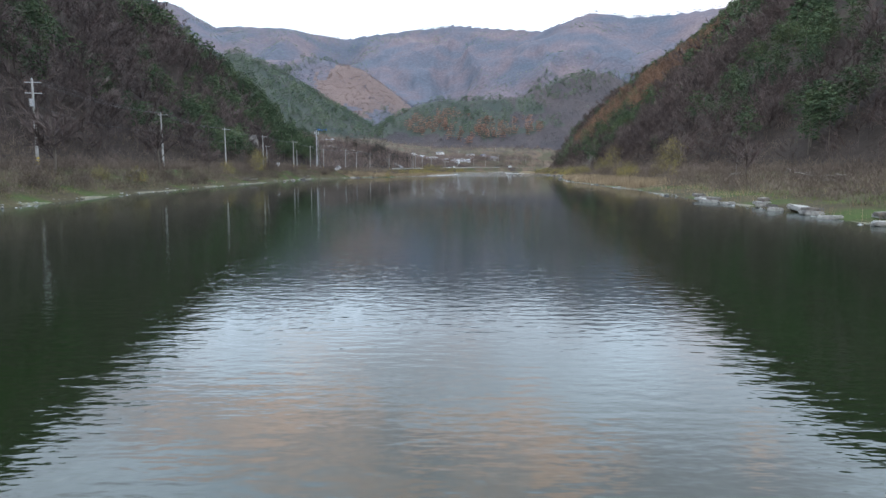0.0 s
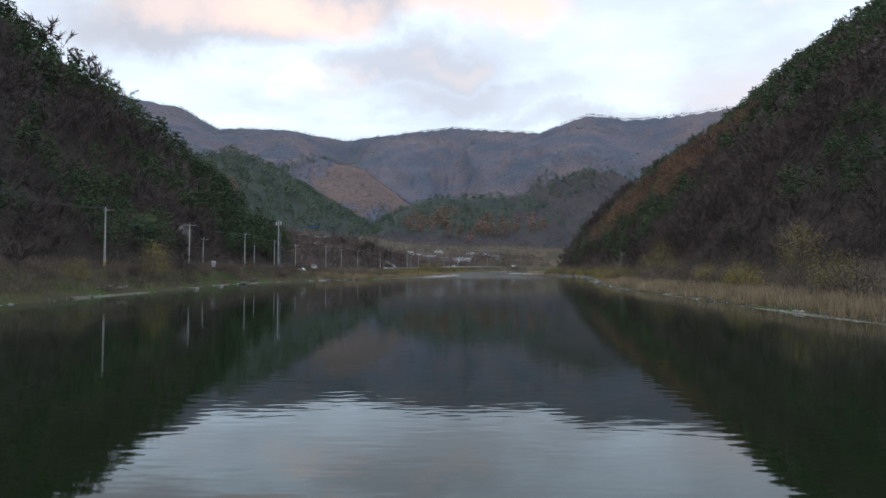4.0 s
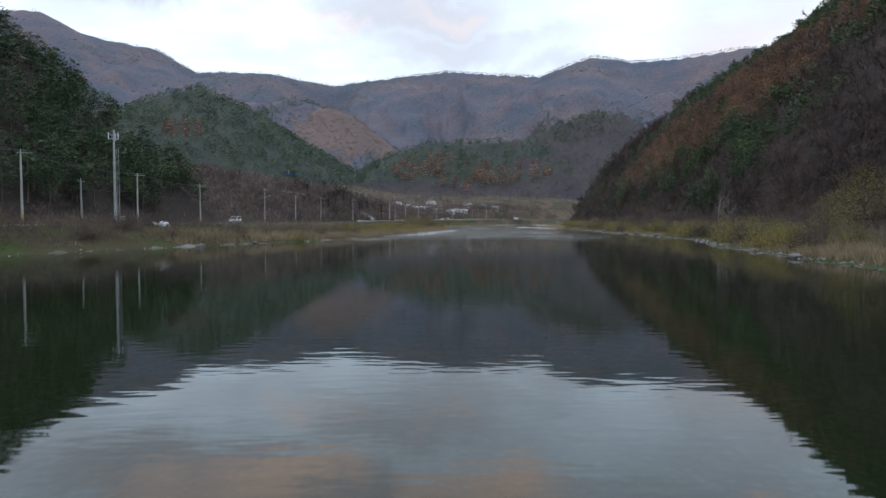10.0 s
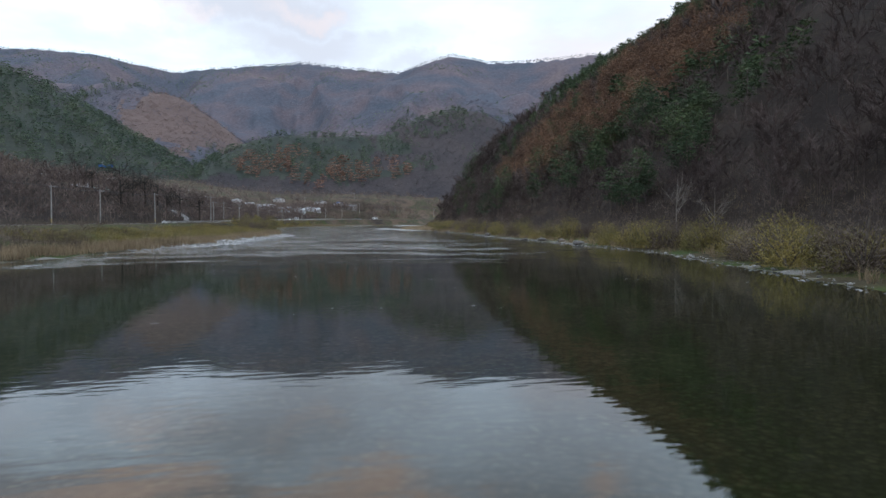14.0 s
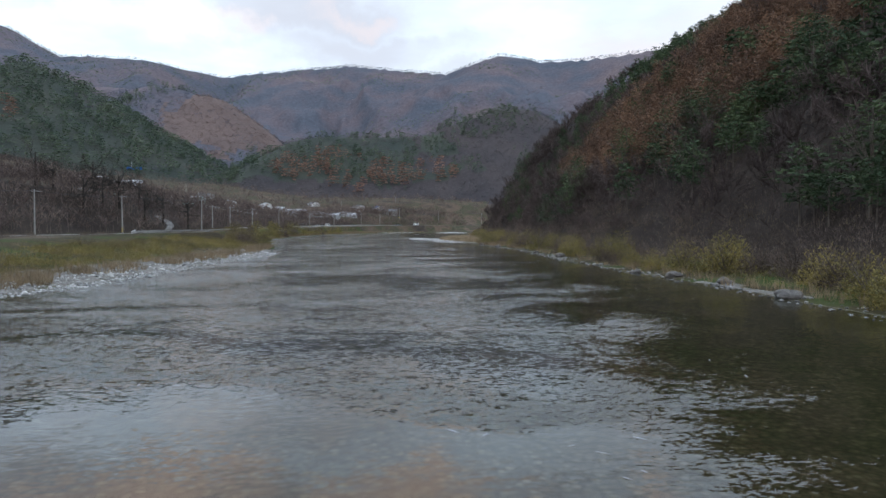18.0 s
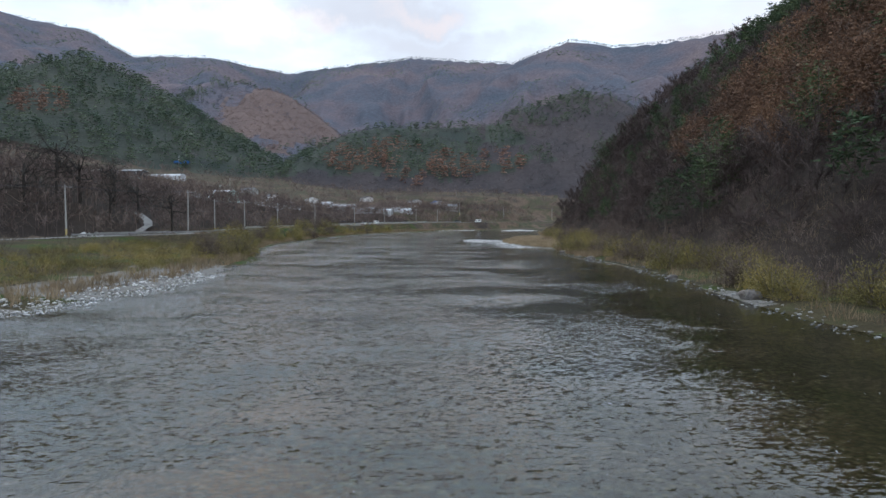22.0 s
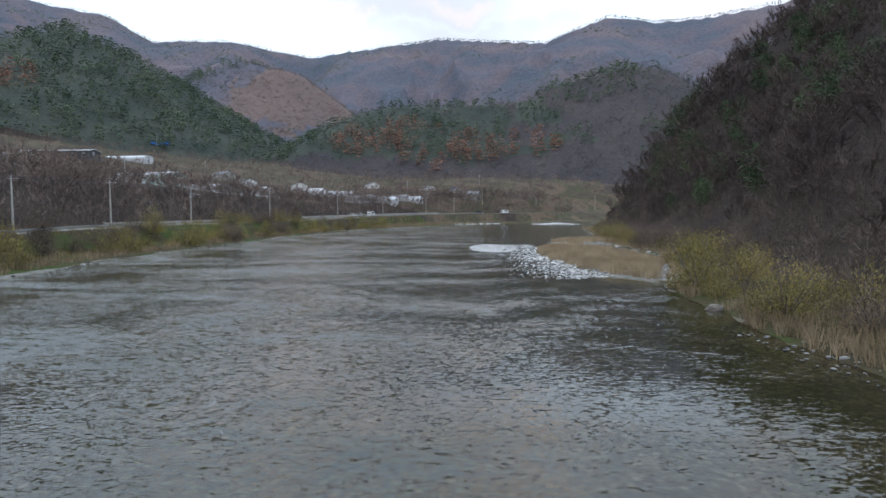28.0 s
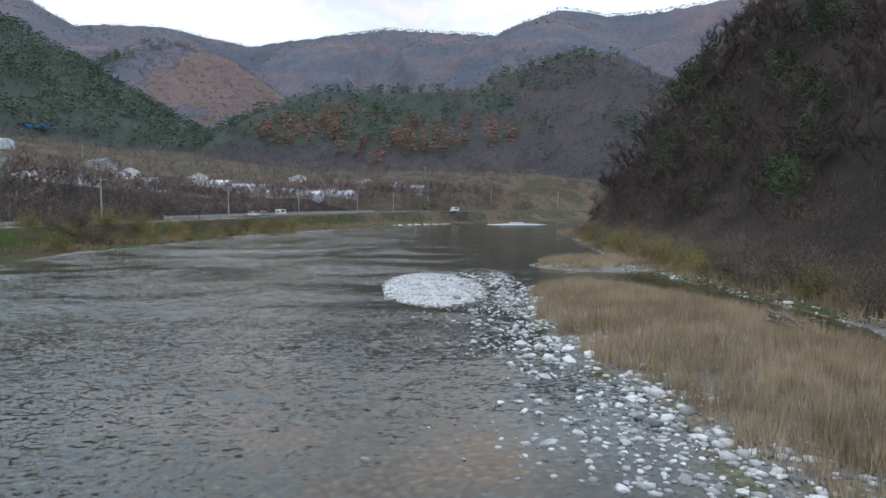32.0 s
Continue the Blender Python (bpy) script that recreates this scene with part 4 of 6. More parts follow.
s = rng.uniform(0.7, 1.3, len(hx))
for code, tpl, material, label in ((0, far_bare, "bare_hazed", "leafless woods on the hills, blue haze put into their twigs"), (1, far_pine, "pine_hazed", "dark green pine woods on the middle hills, haze in their colour"), (2, far_pine, "rust_far", "rust-brown larches on the middle hill"), (3, far_bare, "brown_far", "brown leafless wood on a rounded hill"), (4, far_bare, "bare_mid_hazed", "dark grey-brown leafless wood behind the valley bend, tinted with haze")):
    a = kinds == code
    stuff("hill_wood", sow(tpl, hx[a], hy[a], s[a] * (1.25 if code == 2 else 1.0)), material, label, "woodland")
fx_, fy_, fz_ = hill_points(-1500, 850, 1180, 2260, 10)
a = (fz_ > 60) & ~((fy_ < 1400) & (fx_ < 420))
fx_, fy_ = fx_[a], fy_[a]
pn = fbm(fx_ / 130, fy_ / 130, 91, 3)
cheap = [dome(7, 10, 0.65, 0.22, 0.6, 0.45) for _ in range(4)]
for code, lo_, hi_, material, label in ((pn <= 0.07, 0.22, 0.42, "bare_hazed", "leafless woods of the far ridge, grey-violet haze painted in"), (pn > 0.07, 0.4, 0.75, "pine_hazed", "pine patches of the far ridge, blue-green from painted haze")):
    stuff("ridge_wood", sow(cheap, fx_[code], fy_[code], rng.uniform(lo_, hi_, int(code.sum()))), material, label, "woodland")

# bare trees along the skyline of the far ridge
rim = np.array(CREST["far"], float)
rim_t = rng.uniform(3, len(rim) - 1.01, 2600)
rim_i = rim_t.astype(int)
rim_p = rim[rim_i] + (rim[rim_i + 1] - rim[rim_i]) * (rim_t - rim_i)[:, None] + rng.normal(size=(2600, 3)) * 5
fringe = [joined([bare_crown(9, 26, 3, w=0.05, thick=0.02, spread=0.3), trunk(9, 0.02, 0.8, 3)]) for _ in range(4)]
stuff("ridge_trees", sow(fringe, rim_p[:, 0], rim_p[:, 1], rng.uniform(0.35, 0.8, 2600)), "bare_hazed", "fringe of leafless trees along the far skyline", "woodland")

# ---- riverside growth ----
def shore_points(line, sign, y0, y1, d0, d1, per_m2):
    """Points at d0 to d1 metres from a shoreline, landward (sign -1: the left bank)."""
    n = int((y1 - y0) * (d1 - d0) * per_m2)
    y = rng.uniform(y0, y1, n)
    return along(line, y) + sign * rng.uniform(d0, d1, n) / lean(line, y), y


def dry(x, y, low=0.05):
    z = land(x, y)
    return z > low


def bank_stuff(name, templates, points, scale, material, label, category, patch=None, low=0.05):
    x, y = (np.concatenate(c) for c in zip(*points))
    ok = dry(x, y, low)
    if patch:
        ok &= fbm(x / patch[0], y / patch[0], patch[1], 3) > patch[2]
    x, y = x[ok], y[ok]
    return stuff(name, sow(templates, x, y, rng.uniform(scale[0], scale[1], len(x))), material, label, category)


def isle_points(k, per_m2, grow=0.92):
    cx0, cy0, ax, ay, hi = ISLES[k]
    n = int(np.pi * ax * ay * per_m2)
    a, r = rng.uniform(0, 2 * np.pi, n), np.sqrt(rng.uniform(0, 1, n)) * grow
    return cx0 + np.cos(a) * r * ax, cy0 + np.sin(a) * r * ay


reeds = [tuft(1.3, 10, 0.3, 0.05) for _ in range(6)]
reeds_near = [tuft(1.3, 13, 0.24, 0.03) for _ in range(6)]
LS, RS = LEFT_SHORE, RIGHT_SHORE
bank_stuff("reed_bed", reeds, [shore_points(LS, -1, 226, 312, 0.8, 6, 3), shore_points(RS, 1, 95, 205, 0.8, 8, 2.5)], (0.7, 1.25), "reed", "pale straw-coloured reeds along the water's edge", "reeds")
bank_stuff("reed_bed", reeds, [shore_points(LS, -1, 312, 640, 1.5, 7, 1.5), shore_points(RS, 1, 400, 445, 0, 8, 3.5), shore_points(RS, 1, 200, 400, 0.8, 3, 0.7), shore_points(RS, 1, 445, 640, 0, 9, 1.8), shore_points(LS, -1, 640, 740, 1, 20, 0.8)], (0.5, 1.1), "reed", "dry reeds in broken clumps by the river", "reeds", (9, 13, -0.08))
bank_stuff("reed_island", reeds_near, [isle_points(0, 9, 0.98), isle_points(1, 7)], (0.45, 0.9), "reed_tawny", "tawny reeds standing on the gravel island", "reeds", (4, 29, -0.13), 0.12)
straw = [tuft(0.8, 8, 0.6, 0.03) for _ in range(5)]
bank_stuff("dry_grass", straw, [shore_points(LS, -1, -40, 280, 1.5, 14, 0.7), shore_points(RS, 1, -40, 400, 1, 20, 0.8), shore_points(LS, -1, 300, 640, 5, 27, 0.7)], (0.5, 1.3), "reed", "bleached dry grass over the banks", "grass", (7, 17, -0.06))
bank_stuff("green_grass", straw, [shore_points(LS, -1, -40, 285, 1.5, 11, 2.2), shore_points(RS, 1, -40, 110, 4, 26, 1.4), shore_points(RS, 1, 190, 330, 1.5, 9, 2.0)], (0.25, 0.7), "grass", "green grass patches on the river bank", "grass", (8, 19, -0.03))
low_willow = [dome(1.7, 95, 0.62, 0.036, 0.4, 0.15) for _ in range(5)]
bank_stuff("willow_thicket", low_willow, [shore_points(LS, -1, 292, 430, 6, 25, 0.75), shore_points(LS, -1, 430, 640, 4, 16, 0.3), shore_points(RS, 1, 205, 450, 2.5, 9, 0.34), shore_points(RS, 1, 450, 610, 2, 12, 0.16)], (0.45, 1.0), "willow", "low ochre-yellow willow thicket behind the shore", "shrubs", (12, 23, -0.14))
low_scrub = [dome(2.0, 60, 0.75, 0.02, 0.9, 0.30) for _ in range(5)]
bank_stuff("scrub", low_scrub, [shore_points(RS, 1, 20, 230, 5, 30, 0.42), shore_points(RS, 1, 230, 400, 4, 18, 0.22), shore_points(RS, 1, 400, 620, 4, 18, 0.35), shore_points(LS, -1, -40, 225, 1.5, 12, 0.55), shore_points(LS, -1, 225, 290, 6, 20, 0.5), shore_points(LS, -1, -40, 225, 11, 22, 0.3), shore_points(LS, -1, 292, 640, 12, 28, 0.06)], (0.5, 1.3), "scrub", "grey-brown leafless scrub on the banks", "shrubs")

brush = [dome(3.0, 90, 0.7, 0.012, 0.8, 0.26) for _ in range(6)]
bank_stuff("bank_bushes", brush, [shore_points(LS, -1, -40, 228, 2.5, 15, 0.13), shore_points(RS, 1, 15, 205, 9, 30, 0.09)], (0.45, 1.1), "scrub", "rounded brown leafless bushes crowding the river bank", "shrubs", low=0.3)
bank_stuff("roadside_brush", brush, [shore_points(ROAD_LINE, 1, 296, 452, 3.6, 13, 0.16), shore_points(ROAD_LINE, 1, 120, 296, 3.6, 7, 0.06)], (0.35, 0.85), "scrub", "grey-brown brushwood below the riverside road", "brushwood", low=0.5)
bank_stuff("foot_brush", brush, [shore_points(TOE_RIGHT, 1, 120, 610, -8, 12, 0.16), shore_points(LS, -1, 10, 300, 12, 26, 0.12)], (0.5, 1.25), "scarp", "tangled grey-brown brushwood at the slope's foot", "brushwood", low=0.6)

# the wooded scarp between the road and the village, and the fields' edges
sx, sy = scatter(-190, 130, 300, 800, 1.75)
sd = (along(ROAD_LINE, sy) - sx) * lean(ROAD_LINE, sy)
ok = (sd > 7) & (sd < np.where(sy < 560, 64, 40)) & (hills(sx, sy) + 3 < land(sx, sy)) & (rng.uniform(size=len(sx)) < 0.62)
sx, sy, sd = sx[ok], sy[ok], sd[ok]
scarp_trees = [joined([bare_crown(6, 34, 3, w=0.02, low=0.1, spread=0.42, thick=0.010), trunk(6, 0.008, 0.6, 3)]) for _ in range(6)]
stuff("scarp_scrub", sow(scarp_trees, sx, sy, rng.uniform(0.45, 1.1, len(sx)) * np.where(sd > 18, 1.3, 1.0)), "scarp", "dense brown leafless scrub on the scarp behind the road", "brushwood")
fx2, fy2 = scatter(-420, 330, 520, 920, 5.4)
fd = (along(ROAD_LINE, fy2) - fx2) * lean(ROAD_LINE, fy2)
ok = (fd > 22) & (fbm(fx2 / 34, fy2 / 16, 44, 3) > -0.12) & (hills(fx2, fy2) + 3 < land(fx2, fy2))
stuff("field_trees", sow(scarp_trees, fx2[ok], fy2[ok], rng.uniform(0.6, 1.3, int(ok.sum()))), "scarp", "bare hedges and small trees between the fields", "hedges")

# ---- stones ----
def pebble(seed_r):
    """A rounded, flattened river stone of unit size."""
    bm = bmesh.new()
    bmesh.ops.create_icosphere(bm, subdivisions=1, radius=0.5)
    for v in bm.verts:
        k = 1 + seed_r.uniform(-0.22, 0.22)
        v.co = Vector((v.co.x * k, v.co.y * k * 0.78, v.co.z * k * 0.5))
    me = bpy.data.meshes.new("stone")
    bm.to_mesh(me)
    bm.free()
    me.materials.append(M["stone"])
    return me


pebbles = [pebble(rng) for _ in range(8)]


def arrays_of(me):
    v = np.array([tuple(p.co) for p in me.vertices])
    return v, np.array([tuple(p.vertices) for p in me.polygons])


pebble_arrays = [arrays_of(m) for m in pebbles]


def stone_points(n, x0, x1, y0, y1, z0, z1):
    x, y = rng.uniform(x0, x1, n), rng.uniform(y0, y1, n)
    z = land(x, y)
    ok = (z > z0) & (z < z1)
    return x[ok], y[ok], z[ok]


px, py = 59.5 - np.abs(rng.normal(size=5500)) * 3.4 + rng.uniform(0, 3, 5500), rng.uniform(448, 512, 5500)
qx0, qy0, qz0 = stone_points(5000, 56, 80, 446, 528, 0.0, 0.42)
px, py = np.concatenate([px, qx0]), np.concatenate([py, qy0])
pz = land(px, py)
dens = fbm(px / 4, py / 4, 37, 3)
ok = (dens > -0.10 + 0.3 * np.clip(-pz, 0, 1)) & (pz > -0.5) & (pz < 0.45) & ~((np.hypot((px - 53.3) / 5.5, (py - 500) / 13) < 1) & (rng.uniform(size=len(px)) < 0.5))
px, py, pz = px[ok], py[ok], pz[ok]
sz = np.clip(rng.lognormal(-1.6, 0.5, len(px)), 0.1, 0.8)
stuff("gravel_stones", sow(pebble_arrays, px, py, sz, np.maximum(pz, 0.02 - sz * 0.2) + sz * 0.05), "stone", "pale grey river stones strewn round the island", "stones")
bx, by = isle_points(2, 16, 1.05)
bz = land(bx, by)
ok = bz > -0.05
bx, by, bz = bx[ok], by[ok], bz[ok]
sz = np.clip(rng.lognormal(-1.9, 0.4, len(bx)), 0.08, 0.4)
stuff("pale_stones", sow(pebble_arrays, bx, by, sz, bz + sz * 0.05), "pale_gravel", "white pebbles heaped on the midstream bar", "stones")
qs = []
for line, sign, y0, y1, d0, d1, n in ((LS, -1, 296, 378, -3.0, 4.0, 3400), (LS, -1, 20, 296, -0.8, 0.7, 320), (RS, 1, 190, 420, -1.6, 1.2, 1300), (RS, 1, 10, 190, -0.7, 0.8, 260), (LS, -1, 378, 640, -1.2, 0.8, 450), (RS, 1, 440, 620, -1, 2.5, 700)):
    y = rng.uniform(y0, y1, n)
    x = along(line, y) + sign * rng.uniform(d0, d1, n)
    qs.append((x, y))
qx, qy = (np.concatenate(c) for c in zip(*qs))
qz = land(qx, qy)
ok = (qz > -0.2) & (qz < 0.8)
qx, qy, qz = qx[ok], qy[ok], qz[ok]
sz = np.clip(rng.lognormal(-1.6, 0.5, len(qx)), 0.10, 0.7)
white_bar = (qx < 30) & (qy > 296) & (qy < 378)
for pick_, material, label in ((white_bar, "stone", "whitish stones and boulders on the shore's gravel spit"), (~white_bar, "dull_stone", "grey stones and boulders along both shores")):
    stuff("shore_stones", sow(pebble_arrays, qx[pick_], qy[pick_], sz[pick_], (np.maximum(qz, 0.02 - sz * 0.2) + sz * 0.05)[pick_]), material, label, "stones")

# ---- broken water ----
def fleck(n):
    """A thin, ragged fleck of foam lying on the water."""
    a = np.sort(rng.uniform(0, 2 * np.pi, n))
    r = rng.uniform(0.5, 1.0, n)
    v = np.concatenate([[(0, 0, 0.03)], np.stack([np.cos(a) * r * 1.6, np.sin(a) * r * 0.16, np.zeros(n)], 1)])
    i = np.arange(n)
    return v, np.stack([np.zeros(n, int), 1 + i, 1 + (i + 1) % n], 1)


def foam_points(n, x0, x1, y0, y1, seed, least):
    x, y = rng.uniform(x0, x1, n), rng.uniform(y0, y1, n)
    ok = (land(x, y) < -0.05) & (fbm(x / 7, y / 4, seed, 3) > least)
    return x[ok], y[ok]


flecks = [fleck(9) for _ in range(6)]
fo = [foam_points(900, -8, 60, 282, 345, 81, 0.06), foam_points(500, 20, 66, 400, 450, 83, 0.10), foam_points(700, -4, 70, 520, 640, 85, 0.04), foam_points(260, -4, 20, 425, 470, 87, 0.0)]
wx_, wy_ = (np.concatenate(c) for c in zip(*fo))
v_, f_ = sow(flecks, wx_, wy_, rng.uniform(0.04, 0.16, len(wx_)), np.full(len(wx_), 0.012))
tx_, ty_ = foam_points(700, -40, 46, 222, 290, 89, 0.05)
v2_, f2_ = sow(flecks, tx_, ty_, rng.uniform(0.05, 0.17, len(tx_)), np.full(len(tx_), 0.012))
v_, f_ = np.concatenate([v_, v2_]), np.concatenate([f_, f2_ + len(v_)])
stuff("river_foam", (v_, f_), "foam", "white flecks of broken water on the riffles", "foam")

# ---- things: helpers ----
def part(name, bm, material, parent, label=""):
    """One mesh object under a thing or a part."""
    if isinstance(bm, bpy.types.Mesh):
        me = bm
    else:
        me = bpy.data.meshes.new(name)
        bm.to_mesh(me)
        bm.free()
    if not me.materials:
        me.materials.append(M[material])
    ob = new(name, me)
    ob.parent = parent
    return tagged(ob, label)


def tri_part(name, arrays, material, parent, label=""):
    me = poly_mesh(name, arrays[0], arrays[1], True)
    me.materials.append(M[material])
    return part(name, me, material, parent, label)


def thing(name, label, category, group=""):
    return tagged(new(name), label, category, group)


def box(bm, size, at, rot=None, bevel=0.0):
    r = bmesh.ops.create_cube(bm, size=1.0)
    m = Matrix.Translation(at) @ (rot or Matrix()) @ Matrix.Diagonal((*size, 1))
    bmesh.ops.transform(bm, matrix=m, verts=r["verts"])
    if bevel:
        es = list({e for v in r["verts"] for e in v.link_edges})
        bmesh.ops.bevel(bm, geom=es, offset=bevel, segments=2, affect="EDGES")
    return bm


def rod(bm, a, b, r0, r1=None, k=8):
    a, b = Vector(a), Vector(b)
    r = bmesh.ops.create_cone(bm, cap_ends=True, segments=k, radius1=r0, radius2=r0 if r1 is None else r1, depth=(b - a).length)
    m = Matrix.Translation((a + b) / 2) @ (b - a).to_track_quat("Z", "Y").to_matrix().to_4x4()
    bmesh.ops.transform(bm, matrix=m, verts=r["verts"])
    return bm


def ground_z(x, y):
    return float(land(np.array([x]), np.array([y]))[0])


# ---- poles and wires ----
def make_pole(h, arms, lamp=False, band=True, label="tapered grey concrete utility pole beside the road"):
    t = thing("utility_pole", label, "utility pole", "poles along the river road")
    part("pole", rod(bmesh.new(), (0, 0, -0.5), (0, 0, h), 0.19, 0.11, 10), "concrete", t)
    for i in range(arms):
        z = h - 0.35 - 1.3 * i
        arm = part("crossarm", box(bmesh.new(), (2.0, 0.09, 0.09), (0.35 if arms == 1 else 0, 0.14, z), bevel=0.01), "steel", t, "galvanised steel crossarm")
        for dx in (-0.5, 0.3, 1.2) if arms == 1 else (-0.9, 0.0, 0.9):
            bm = rod(bmesh.new(), (dx, 0.14, z + 0.04), (dx, 0.14, z + 0.16), 0.03)
            rod(bm, (dx, 0.14, z + 0.16), (dx, 0.14, z + 0.30), 0.07, 0.045)
            part("insulator", bm, "ceramic", arm, "brown ceramic insulator")
    part("pole_cap", rod(bmesh.new(), (0, 0, h), (0, 0, h + 0.12), 0.11, 0.05), "steel", t)
    if band:
        for i in range(3):
            part("warning_band", rod(bmesh.new(), (0, 0, 0.5 + 0.4 * i), (0, 0, 0.7 + 0.4 * i), 0.192, 0.190, 10), "yellow", t, "yellow warning band")
    if lamp:
        bm = rod(bmesh.new(), (0, 0, h * 0.74), (1.5, 0, h * 0.80), 0.04)
        la = part("lamp_arm", bm, "steel", t)
        part("lamp_head", box(bmesh.new(), (0.6, 0.22, 0.14), (1.7, 0, h * 0.80), bevel=0.04), "steel", la, "grey street light head")
    return t


def with_transformer(t, h):
    bm = rod(bmesh.new(), (0, -0.45, h * 0.70), (0, -0.45, h * 0.70 + 0.9), 0.26, 0.26, 12)
    tr = part("transformer", bm, "steel", t, "pale grey pole transformer")
    part("bushing", rod(bmesh.new(), (0, -0.45, h * 0.70 + 0.9), (0, -0.45, h * 0.70 + 1.1), 0.05), "ceramic", tr)


POLES = [(-50.8, 78, 11.0, 2, 0), (-53, 118, 10.5, 1, 0), (-53, 152, 10.0, 1, 0), (-54, 187, 10.0, 1, 0), (-53.5, 223, 10.0, 1, 0), (-55, 258, 9.6, 1, 0), (-56, 292, 9.5, 1, 0), (-53, 338, 10.8, 1, 1), (-53.2, 382, 10.6, 1, 0), (-47.5, 404.4, 10.4, 1, 0), (-37.3, 430.5, 10.4, 1, 0), (-21.9, 454.8, 10.2, 1, 0), (-24.1, 482.1, 9.6, 1, 0), (-22.6, 508.1, 9.6, 1, 0), (-18, 536.1, 9.4, 2, 1), (-10.9, 580, 9.8, 1, 0), (2.0, 630.4, 9.4, 1, 0), (15.7, 674.2, 9.6, 1, 1), (34.9, 708.9, 9.4, 1, 0), (50, 735, 9.4, 1, 1), (68, 764, 9.4, 1, 0), (104, 784, 9.4, 1, 0), (146, 800, 9.4, 1, 0), (196, 812, 9.4, 1, 0)]
tops = []
for i, (x, y, h, arms, lamp) in enumerate(POLES):
    p = make_pole(h, arms, bool(lamp), i % 2 == 0)
    if i in (0, 14):
        with_transformer(p, h)
    p.matrix_basis = pose(x, y, ground_z(x, y), 0, random.uniform(-0.8, 0.8), random.uniform(-12, 12))
    tops.append(Vector((x, y, ground_z(x, y) + h)))
for x, y, h in ((-57, 243, 6.5), (-58, 205, 6.0), (-46, 560, 7.0), (-24, 655, 5.5), (-60, 700, 7.0), (20, 800, 7), (70, 830, 7), (-100, 760, 7)):
    p = make_pole(h, 1, False, False, "short weathered service pole at the roadside")
    p.matrix_basis = pose(x, y, ground_z(x, y), 0, random.uniform(-1.5, 1.5), random.uniform(0, 90))


def wire(a, b, sag):
    cu = bpy.data.curves.new("overhead_wire", "CURVE")
    cu.dimensions, cu.bevel_depth, cu.bevel_resolution = "3D", 0.018, 1
    sp = cu.splines.new("POLY")
    sp.points.add(12)
    for i in range(13):
        t = i / 12
        q = a.lerp(b, t)
        sp.points[i].co = (q.x, q.y, q.z - sag * 4 * t * (1 - t), 1)
    cu.materials.append(M["dark_metal"])
    return tagged(new("overhead_wire", cu), "thin dark power line sagging between the poles", "wire", "wires along the road")


for a, b in zip(tops, tops[1:]):
    for off, z, sag in ((-0.5, -0.05, 0.7), (0.3, -0.05, 0.75), (1.2, -0.05, 0.7), (0.05, -3.2, 0.9)):
        wire(a + Vector((off, 0.14, z)), b + Vector((off, 0.14, z)), sag)


def make_mast():
    t = thing("radio_mast", "tall grey steel monopole mast with a side ladder", "mast")
    h = 14.6
    part("pole", rod(bmesh.new(), (0, 0, -0.3), (0, 0, h), 0.24, 0.15, 12), "steel", t)
    part("flange", rod(bmesh.new(), (0, 0, 4.8), (0, 0, 4.95), 0.3, 0.3, 12), "steel", t)
    part("flange", rod(bmesh.new(), (0, 0, 9.4), (0, 0, 9.55), 0.27, 0.27, 12), "steel", t)
    for dx in (0.45, 0.8):
        part("ladder_rail", rod(bmesh.new(), (dx, 0, 0.2), (dx, 0, 11.8), 0.025, None, 6), "steel", t)
    for i in range(28):
        part("rung", rod(bmesh.new(), (0.45, 0, 0.4 + i * 0.41), (0.8, 0, 0.4 + i * 0.41), 0.018, None, 5), "steel", t)
    for i in range(7):
        part("bracket", rod(bmesh.new(), (0.15, 0, 1.2 + 1.7 * i), (0.5, 0, 1.2 + 1.7 * i), 0.03, None, 5), "steel", t)
    bm = bmesh.new()
    for z in (13.2, 13.8):
        for i in range(10):
            a, b = i * math.pi / 5, (i + 1) * math.pi / 5
            rod(bm, (math.cos(a) * 0.7, math.sin(a) * 0.7, z), (math.cos(b) * 0.7, math.sin(b) * 0.7, z), 0.03, None, 5)
    for i in range(5):
        a = i * math.pi * 0.4
        rod(bm, (math.cos(a) * 0.7, math.sin(a) * 0.7, 13.2), (math.cos(a) * 0.7, math.sin(a) * 0.7, 13.8), 0.025, None, 5)
        rod(bm, (0, 0, 13.2), (math.cos(a) * 0.7, math.sin(a) * 0.7, 13.2), 0.025, None, 5)
    part("platform", bm, "steel", t, "round railed platform near the top")
    for i in range(3):
        a = i * 2.1
        part("antenna", box(bmesh.new(), (0.16, 0.10, 1.1), (math.cos(a) * 0.78, math.sin(a) * 0.78, 13.6), bevel=0.02), "white", t, "slim white panel antenna")
    part("whip", rod(bmesh.new(), (-0.5, 0, 13.8), (-0.5, 0, 15.4), 0.02, 0.01, 5), "steel", t)
    part("cabinet", box(bmesh.new(), (0.7, 0.45, 1.2), (0.95, 0.3, 0.7), bevel=0.03), "steel", t, "grey equipment cabinet at the foot")
    return t


make_mast().matrix_basis = pose(-47.8, 236, ground_z(-47.8, 236), 0, 0, -15)


